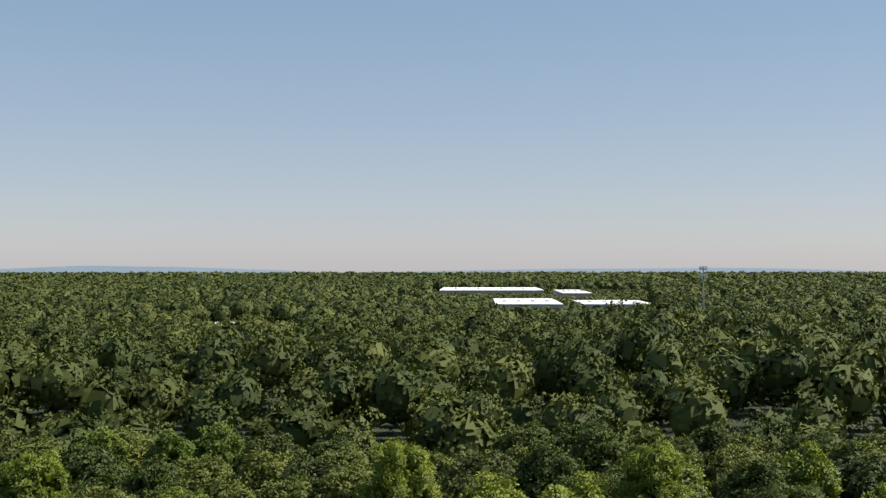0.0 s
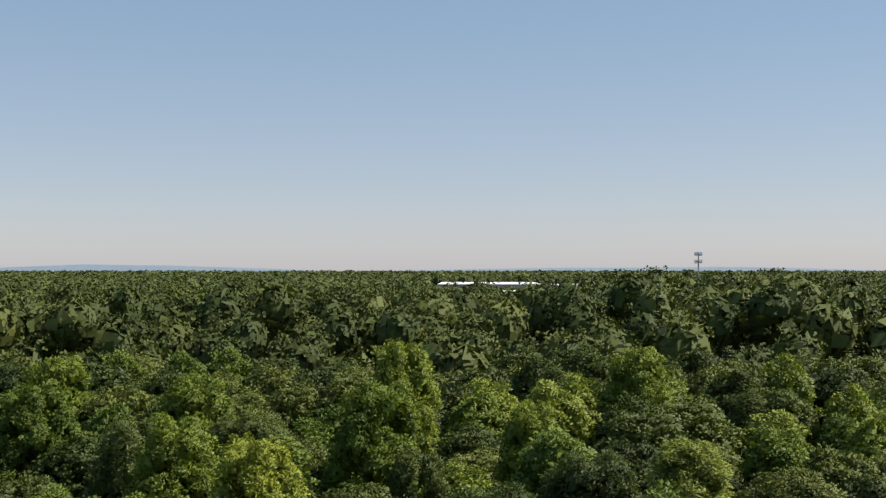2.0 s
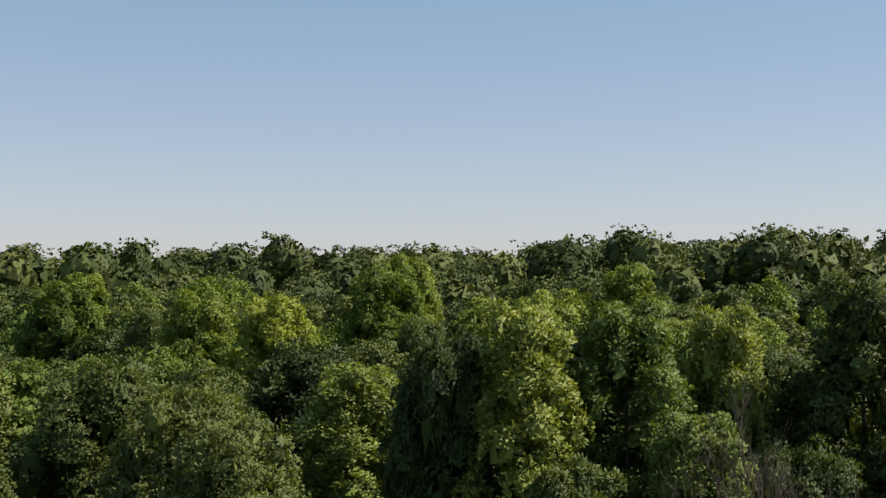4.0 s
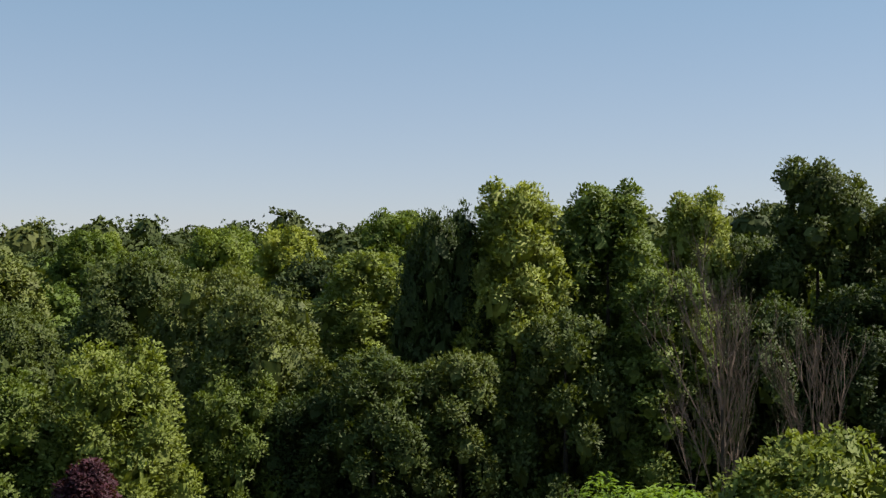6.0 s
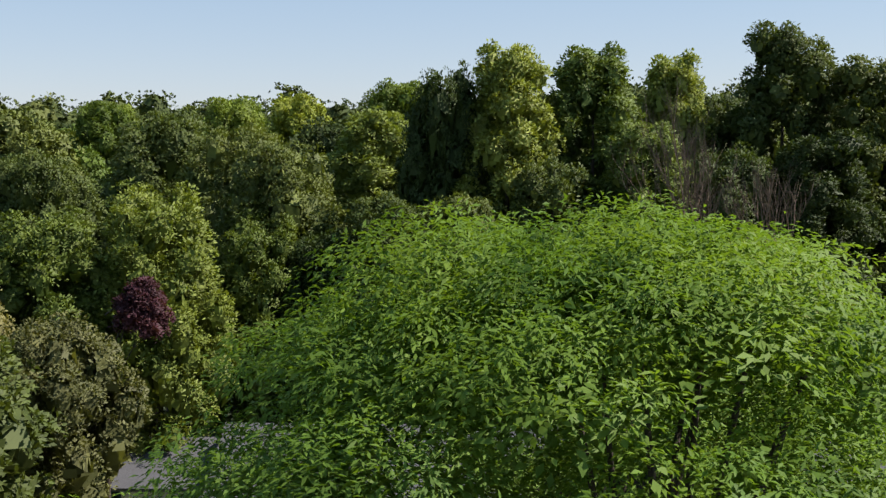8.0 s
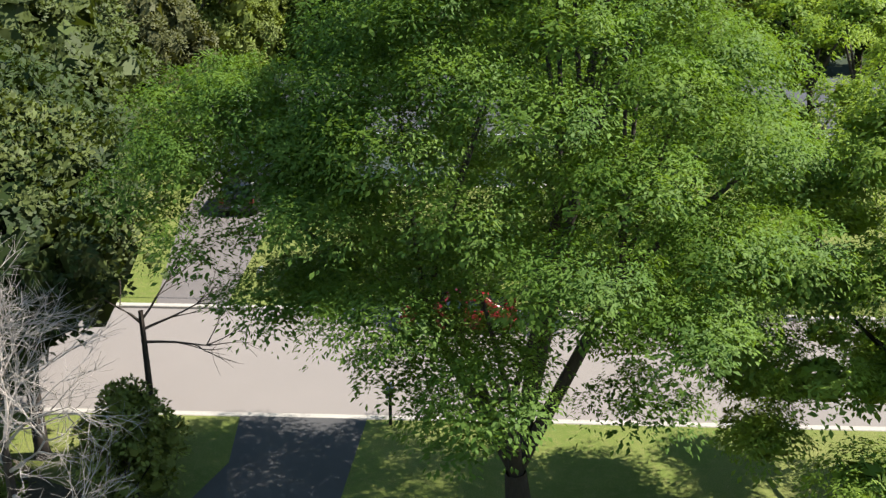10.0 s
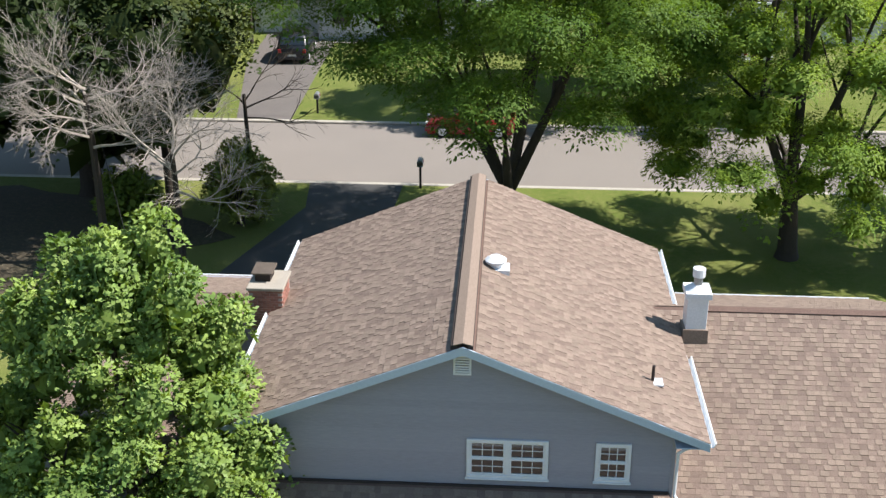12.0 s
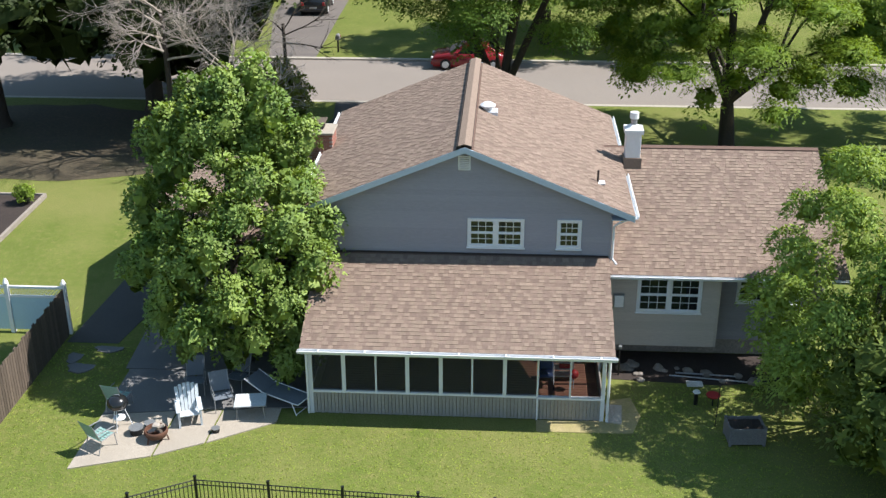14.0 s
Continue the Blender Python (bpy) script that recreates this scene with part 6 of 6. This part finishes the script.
def folding_chair(at, rz, mat, label):
    c = thing("patio_chair", at, label, "chair", "patio chairs", rz)
    for x in (-0.27, 0.27):
        part("frame", rods(((x, -0.3, 0), (x, -0.25, 0.42), 0.014), ((x, -0.25, 0.42), (x, 0.22, 0.38), 0.014), ((x, 0.22, 0.38), (x, 0.45, 0.98), 0.014), ((x, 0.35, 0), (x, 0.2, 0.4), 0.014), ((x, -0.3, 0.62), (x, 0.33, 0.64), 0.016)), M["metal_grey"], c)
    for k in range(5):
        y = -0.24 + k * 0.095
        part("seat_slat", boxes((-0.26, 0.26, y, y + 0.08, 0.40 - k * 0.007, 0.415 - k * 0.007)), M[mat], c)
    bm = bmesh.new()
    slab_between(bm, [(-0.26, 0.24, 0.44), (0.26, 0.24, 0.44), (0.26, 0.45, 0.98), (-0.26, 0.45, 0.98)], 0.015)
    part("backrest", bm, M[mat], c)


folding_chair((-9.75, -5.2, 0.035), 150, "teal", "pale teal garden chair at the patio's edge")
folding_chair((-9.9, -3.2, 0.035), 170, "teal", "pale teal garden chair behind the grill")
folding_chair((-7.9, -2.2, 0.035), 10, "sling", "dark patio chair in the shade")
folding_chair((-6.7, -1.9, 0.035), -15, "sling", "dark patio chair in the shade")
folding_chair((-6.9, -3.0, 0.035), 25, "sling", "dark patio chair beside the table")


def kettle_grill(at):
    g = thing("kettle_grill", at, "black kettle grill on three legs", "grill")
    for z0, z1, s in ((0.62, 0.80, 1), (0.80, 0.98, -1)):
        bm = bmesh.new()
        bmesh.ops.create_uvsphere(bm, u_segments=18, v_segments=10, radius=0.29, matrix=Matrix.Translation((0, 0, 0.80)))
        bmesh.ops.bisect_plane(bm, geom=bm.verts[:] + bm.edges[:] + bm.faces[:], plane_co=(0, 0, 0.80 + (0.004 if s < 0 else -0.004)), plane_no=(0, 0, s), clear_outer=True)
        bmesh.ops.scale(bm, vec=(1, 1, 0.8), space=Matrix.Translation((0, 0, -0.8)), verts=bm.verts)
        part("lid" if s < 0 else "bowl", bm, M["car_black"], g, "", True)
    for k in range(3):
        a = k * 2.094 + 0.5
        part("leg", rods(((0.15 * math.cos(a), 0.15 * math.sin(a), 0.62), (0.32 * math.cos(a), 0.32 * math.sin(a), 0.0), 0.012)), M["metal_white"], g)
    part("handle", rods(((-0.08, 0, 1.06), (0.08, 0, 1.06), 0.014), ((-0.08, 0, 1.02), (-0.08, 0, 1.06), 0.01), ((0.08, 0, 1.02), (0.08, 0, 1.06), 0.01)), M["metal_grey"], g)
    part("ash_pan", rods(((0, 0, 0.3), (0, 0, 0.33), 0.17), sides=16), M["metal_white"], g)


kettle_grill((-9.55, -4.2, 0.035))


def fire_pit(at):
    f = thing("fire_pit", at, "rusty round fire pit bowl", "fire pit")
    bm = bmesh.new()
    n = 20
    prof = [(0.14, 0.05), (0.28, 0.13), (0.34, 0.27), (0.32, 0.34), (0.29, 0.34), (0.30, 0.27), (0.24, 0.18), (0.02, 0.12)]
    rings = [[bm.verts.new((r * math.cos(k / n * 6.2832), r * math.sin(k / n * 6.2832), z)) for k in range(n)] for r, z in prof]
    for a, b in zip(rings, rings[1:]):
        for k in range(n):
            bm.faces.new((a[k], a[(k + 1) % n], b[(k + 1) % n], b[k]))
    part("bowl", bm, M["rust"], f, "", True)
    for k in range(3):
        a = k * 2.094
        part("leg", rods(((0.3 * math.cos(a), 0.3 * math.sin(a), 0.16), (0.34 * math.cos(a), 0.34 * math.sin(a), 0), 0.02)), M["rust"], f)
    part("log", rods(((-0.2, -0.05, 0.24), (0.22, 0.1, 0.42), 0.06), sides=8), M["dead"], f)
    part("log", rods(((-0.15, 0.15, 0.24), (0.2, -0.15, 0.36), 0.05), sides=8), M["wood_old"], f)
    part("cloth", boxes((-0.08, 0.12, -0.1, 0.1, 0.40, 0.50), bevel=0.03), M["mortar"], f, "pale crumpled cloth")


fire_pit((-8.35, -4.75, 0.035))


def lounger(at, rz):
    lo = thing("sun_lounger", at, "folding sun lounger with grey sling and white frame", "lounger", rz=rz)
    bm = bmesh.new()
    slab_between(bm, [(-0.32, -0.9, 0.36), (0.32, -0.9, 0.36), (0.32, 0.35, 0.40), (-0.32, 0.35, 0.40)], 0.015)
    part("sling", bm, M["sling"], lo)
    bm = bmesh.new()
    slab_between(bm, [(-0.32, 0.38, 0.40), (0.32, 0.38, 0.40), (0.32, 1.0, 0.66), (-0.32, 1.0, 0.66)], 0.015)
    part("backrest", bm, M["sling"], lo)
    for x in (-0.34, 0.34):
        part("side_rail", rods(((x, -0.92, 0.36), (x, 0.36, 0.40), 0.018), ((x, 0.36, 0.40), (x, 1.02, 0.66), 0.018)), M["metal_white"], lo)
        part("leg", rods(((x, -0.7, 0.36), (x, -0.85, 0.0), 0.016), ((x, 0.3, 0.38), (x, 0.45, 0.0), 0.016)), M["metal_white"], lo)
    part("cross_bar", rods(((-0.34, -0.92, 0.36), (0.34, -0.92, 0.36), 0.018), ((-0.34, -0.85, 0.02), (0.34, -0.85, 0.02), 0.014), ((-0.34, 0.45, 0.02), (0.34, 0.45, 0.02), 0.014)), M["metal_white"], lo)


lounger((-5.3, -2.6, 0.0), 63)


def glass_table(at):
    ta = thing("patio_table", at, "low patio table with a pale glass top", "table", rz=8)
    part("tabletop", boxes((-0.45, 0.45, -0.35, 0.35, 0.44, 0.455), bevel=0.004), M["plastic_white"], ta)
    for x in (-0.4, 0.4):
        for y in (-0.3, 0.3):
            part("leg", rods(((x, y, 0), (x * 0.9, y * 0.9, 0.44), 0.014)), M["metal_grey"], ta)
    part("rim", rods(((-0.45, -0.35, 0.44), (0.45, -0.35, 0.44), 0.016), ((-0.45, 0.35, 0.44), (0.45, 0.35, 0.44), 0.016), ((-0.45, -0.35, 0.44), (-0.45, 0.35, 0.44), 0.016), ((0.45, -0.35, 0.44), (0.45, 0.35, 0.44), 0.016)), M["metal_grey"], ta)


glass_table((-6.0, -3.3, 0.035))
for x, y, r in ((-9.0, -4.5, 0.2), (-8.7, -4.2, 0.16), (-6.8, -4.3, 0.12)):
    b = thing("bucket", (x, y, 0.035), "dark bucket standing on the patio", "bucket", "buckets")
    part("body", rods(((0, 0, 0), (0, 0, r), r * 0.85, r), sides=14), M["rubber"], b)
    part("rim", rods(((0, 0, r), (0, 0, r + 0.015), r * 1.05), sides=14), M["metal_grey"], b)


def planter(at):
    p = thing("planter_box", at, "dark grey raised planter box with bare soil", "planter", rz=4)
    for q in ((-0.5, 0.5, -0.35, -0.31), (-0.5, 0.5, 0.31, 0.35), (-0.5, -0.46, -0.31, 0.31), (0.46, 0.5, -0.31, 0.31)):
        part("side_board", boxes((*q, 0.05, 0.55), bevel=0.008), M["slab"], p)
    for x in (-0.47, 0.47):
        for y in (-0.32, 0.32):
            part("leg", boxes((x - 0.035, x + 0.035, y - 0.035, y + 0.035, 0, 0.58)), M["slab"], p)
    part("soil", boxes((-0.46, 0.46, -0.31, 0.31, 0.06, 0.46)), M["soil"], p)
    for k in range(7):
        part("dry_stem", rods(((-0.4 + 0.13 * k, -0.2 + 0.09 * (k % 4), 0.46), (-0.36 + 0.14 * k, -0.25 + 0.11 * (k % 5), 0.53), 0.012), sides=4), M["bark"], p)


planter((7.95, -3.8, 0))
li = thing("path_light", (6.87, -2.05, 0), "black garden path light with a pale cap", "garden light")
part("stem", rods(((0, 0, 0), (0, 0, 0.42), 0.06), sides=12), M["black_metal"], li)
part("cap", rods(((0, 0, 0.42), (0, 0, 0.48), 0.12, 0.07), sides=14), M["paper_white"], li)
rd = thing("garden_stake", (7.35, -2.1, 0), "dark red round ornament on a thin stake", "ornament")
part("stake", rods(((0, 0, 0), (0, 0, 0.3), 0.02), sides=6), M["black_metal"], rd)
part("bowl", rods(((0, 0, 0.28), (0, 0, 0.36), 0.12, 0.2), sides=14), M["rust"], rd)
part("rim", rods(((0, 0, 0.36), (0, 0, 0.38), 0.21), sides=14), M["red"], rd)
st = thing("garden_pole", (7.25, -3.2, 0), "thin dark pole standing in the lawn", "pole")
part("pole", rods(((0, 0, 0), (0.05, 0.1, 1.3), 0.014), sides=6), M["black_metal"], st)
ho = thing("hose_post", (4.75, -0.5, 0), "thin dark post with a hose at the wall", "post")
part("post", rods(((0, 0, 0), (0, 0, 1.0), 0.025), sides=6), M["black_metal"], ho)
part("tap", boxes((-0.05, 0.05, -0.08, 0.04, 0.94, 1.04), bevel=0.01), M["metal_grey"], ho)
plate("porch_step", [(4.2, -3.2, 0.05), (4.62, -3.25, 0.05), (4.7, -2.3, 0.05), (4.2, -2.25, 0.05)], 0.1, M["kerb"], None, "pale concrete step beside the porch", "step")
bm = bmesh.new()
slab_between(bm, [(2.2 + 0.0, -3.75, 0.012), (4.9, -3.7, 0.012), (5.2, -2.8, 0.012), (5.0, -1.8, 0.012), (4.3, -2.0, 0.012), (4.15, -3.12, 0.012), (2.2, -3.14, 0.012)], 0.03)
tagged(part("worn_ground", bm, M["dry_grass"], None), "worn dry patch of lawn by the porch door", "ground", "", "structure")
bm = bmesh.new()
slab_between(bm, [(4.4, -0.75, 0.014), (7.8, -0.95, 0.014), (9.5, -0.6, 0.014), (10.8, 0.2, 0.014), (10.8, 1.0, 0.014), (4.4, 1.0, 0.014)], 0.03)
tagged(part("planting_strip", bm, M["soil"], None), "bare dark soil along the house wall", "ground", "", "structure")
rs = random.Random(12)
for k in range(16):
    x, y, r = rs.uniform(4.8, 9.2), rs.uniform(-0.8, 0.1), rs.uniform(0.1, 0.28)
    bm = bmesh.new()
    bmesh.ops.create_icosphere(bm, subdivisions=2, radius=r)
    for v in bm.verts:
        v.co *= 0.8 + 0.35 * noise.noise(v.co * 4 + Vector((k, 0, 0)))
        v.co.z *= 0.45
    ob = tagged(part("rock", bm, M["stone"], None), "pale rough stone lying in bare soil", "stone", "stones along the wall")
    ob.location = (x, y, 0.01 + r * 0.2)
for k, (a, b) in enumerate((((6.3, -0.5, 0.05), (8.6, -0.8, 0.06)), ((6.5, -0.35, 0.06), (8.3, -0.5, 0.07)))):
    tagged(part("metal_pipe", rods((a, b, 0.025), sides=8), M["metal_grey"], None), "grey pipe lying along the wall", "pipe")
ac = thing("white_tray", (7.0, -0.95, 0.014), "flat white plastic tray on the ground", "tray")
part("base", boxes((-0.22, 0.22, -0.12, 0.12, 0, 0.02)), M["paper_white"], ac)
part("rim", boxes((-0.24, 0.24, -0.14, -0.12, 0, 0.05), (-0.24, 0.24, 0.12, 0.14, 0, 0.05), (-0.24, -0.22, -0.12, 0.12, 0, 0.05), (0.22, 0.24, -0.12, 0.12, 0, 0.05)), M["paper_white"], ac)

# things on the porch floor
pr = thing("shelf_rack", (3.0, -1.3, 0.3), "small white rack with striped boxes on the porch", "rack")
for x in (-0.3, 0.3):
    part("upright", boxes((x - 0.02, x + 0.02, -0.15, 0.15, 0, 0.8)), M["paper_white"], pr)
for z in (0.15, 0.38, 0.61, 0.8):
    part("shelf", boxes((-0.28, 0.28, -0.15, 0.15, z, z + 0.025)), M["paper_white"], pr)
part("red_box", boxes((-0.2, 0.15, -0.12, 0.1, 0.645, 0.77), bevel=0.01), M["red"], pr, "red box")
part("red_box", boxes((-0.1, 0.24, -0.12, 0.1, 0.415, 0.56), bevel=0.01), M["red"], pr, "red box")
rb = thing("red_ball", (3.3, -1.9, 0.82), "red balloon-like ball beside the rack", "ball")
bm = bmesh.new()
bmesh.ops.create_icosphere(bm, subdivisions=3, radius=0.14)
part("ball", bm, M["red"], rb, "", True)
part("stick", rods(((0, 0, -0.5), (0, 0, -0.12), 0.012), sides=6), M["paper_white"], rb)
sw = thing("pushchair", (2.5, -1.7, 0.3), "blue folding pushchair standing on the porch", "pushchair")
part("seat", boxes((-0.2, 0.2, -0.2, 0.2, 0.35, 0.45), bevel=0.03), M["blue"], sw)
part("backrest", boxes((-0.2, 0.2, 0.12, 0.2, 0.45, 0.95), bevel=0.03), M["blue"], sw)
part("frame", rods(((-0.22, -0.3, 0.1), (-0.22, 0.3, 1.05), 0.015), ((0.22, -0.3, 0.1), (0.22, 0.3, 1.05), 0.015), ((-0.22, 0.3, 1.05), (0.22, 0.3, 1.05), 0.018), ((-0.22, 0.3, 0.1), (-0.22, -0.1, 0.5), 0.015), ((0.22, 0.3, 0.1), (0.22, -0.1, 0.5), 0.015)), M["paper_white"], sw)
for x in (-0.22, 0.22):
    for y in (-0.3, 0.3):
        part("wheel", rods(((x - 0.02, y, 0.09), (x + 0.02, y, 0.09), 0.09), sides=14), M["rubber"], sw)


# ---- grass blades on the near lawn ----
def grass_blades(n, x0, x1, y0, y1, seed):
    rng = np.random.default_rng(seed)
    p = np.stack([rng.uniform(x0, x1, n), rng.uniform(y0, y1, n), np.zeros(n)], -1)
    keep = ~((p[:, 0] > -10.5) & (p[:, 0] < 4.9) & (p[:, 1] > -3.7)) & ~((p[:, 0] > -10.4) & (p[:, 0] < -5.0) & (p[:, 1] > -6.4 + 0.47 * (p[:, 0] + 10.4))) & ~((p[:, 0] > 4.2) & (p[:, 1] > -1.0)) & ~((p[:, 0] < -10.5) & (p[:, 0] > -13.0) & (p[:, 1] > 0.4))
    p = p[keep]
    k = len(p)
    a = rng.uniform(0, 6.283, k)
    w = np.stack([np.cos(a), np.sin(a), 0 * a], -1) * rng.uniform(0.008, 0.022, (k, 1))
    lean = rng.normal(size=(k, 3)) * 0.035
    w *= np.sign(w[:, :1] * lean[:, 1:2] - w[:, 1:2] * lean[:, :1])
    h = rng.uniform(0.01, 0.026, (k, 1))
    top = p + lean * [1, 1, 0] + h * [0, 0, 1]
    pts = np.stack([p - w, p + w, top + w * 0.4, top - w * 0.4], 1).reshape(-1, 3)
    pts = np.concatenate([pts, np.tile([[0.0, 0.0, 1.0]], (len(pts), 1))], 1)
    tagged(new("grass", quad_mesh("grass", pts, M["blade"])), "short mown grass blades", "grass", "", "stuff")


grass_blades(50000, -14, 13, -9.8, 3.0, 6)
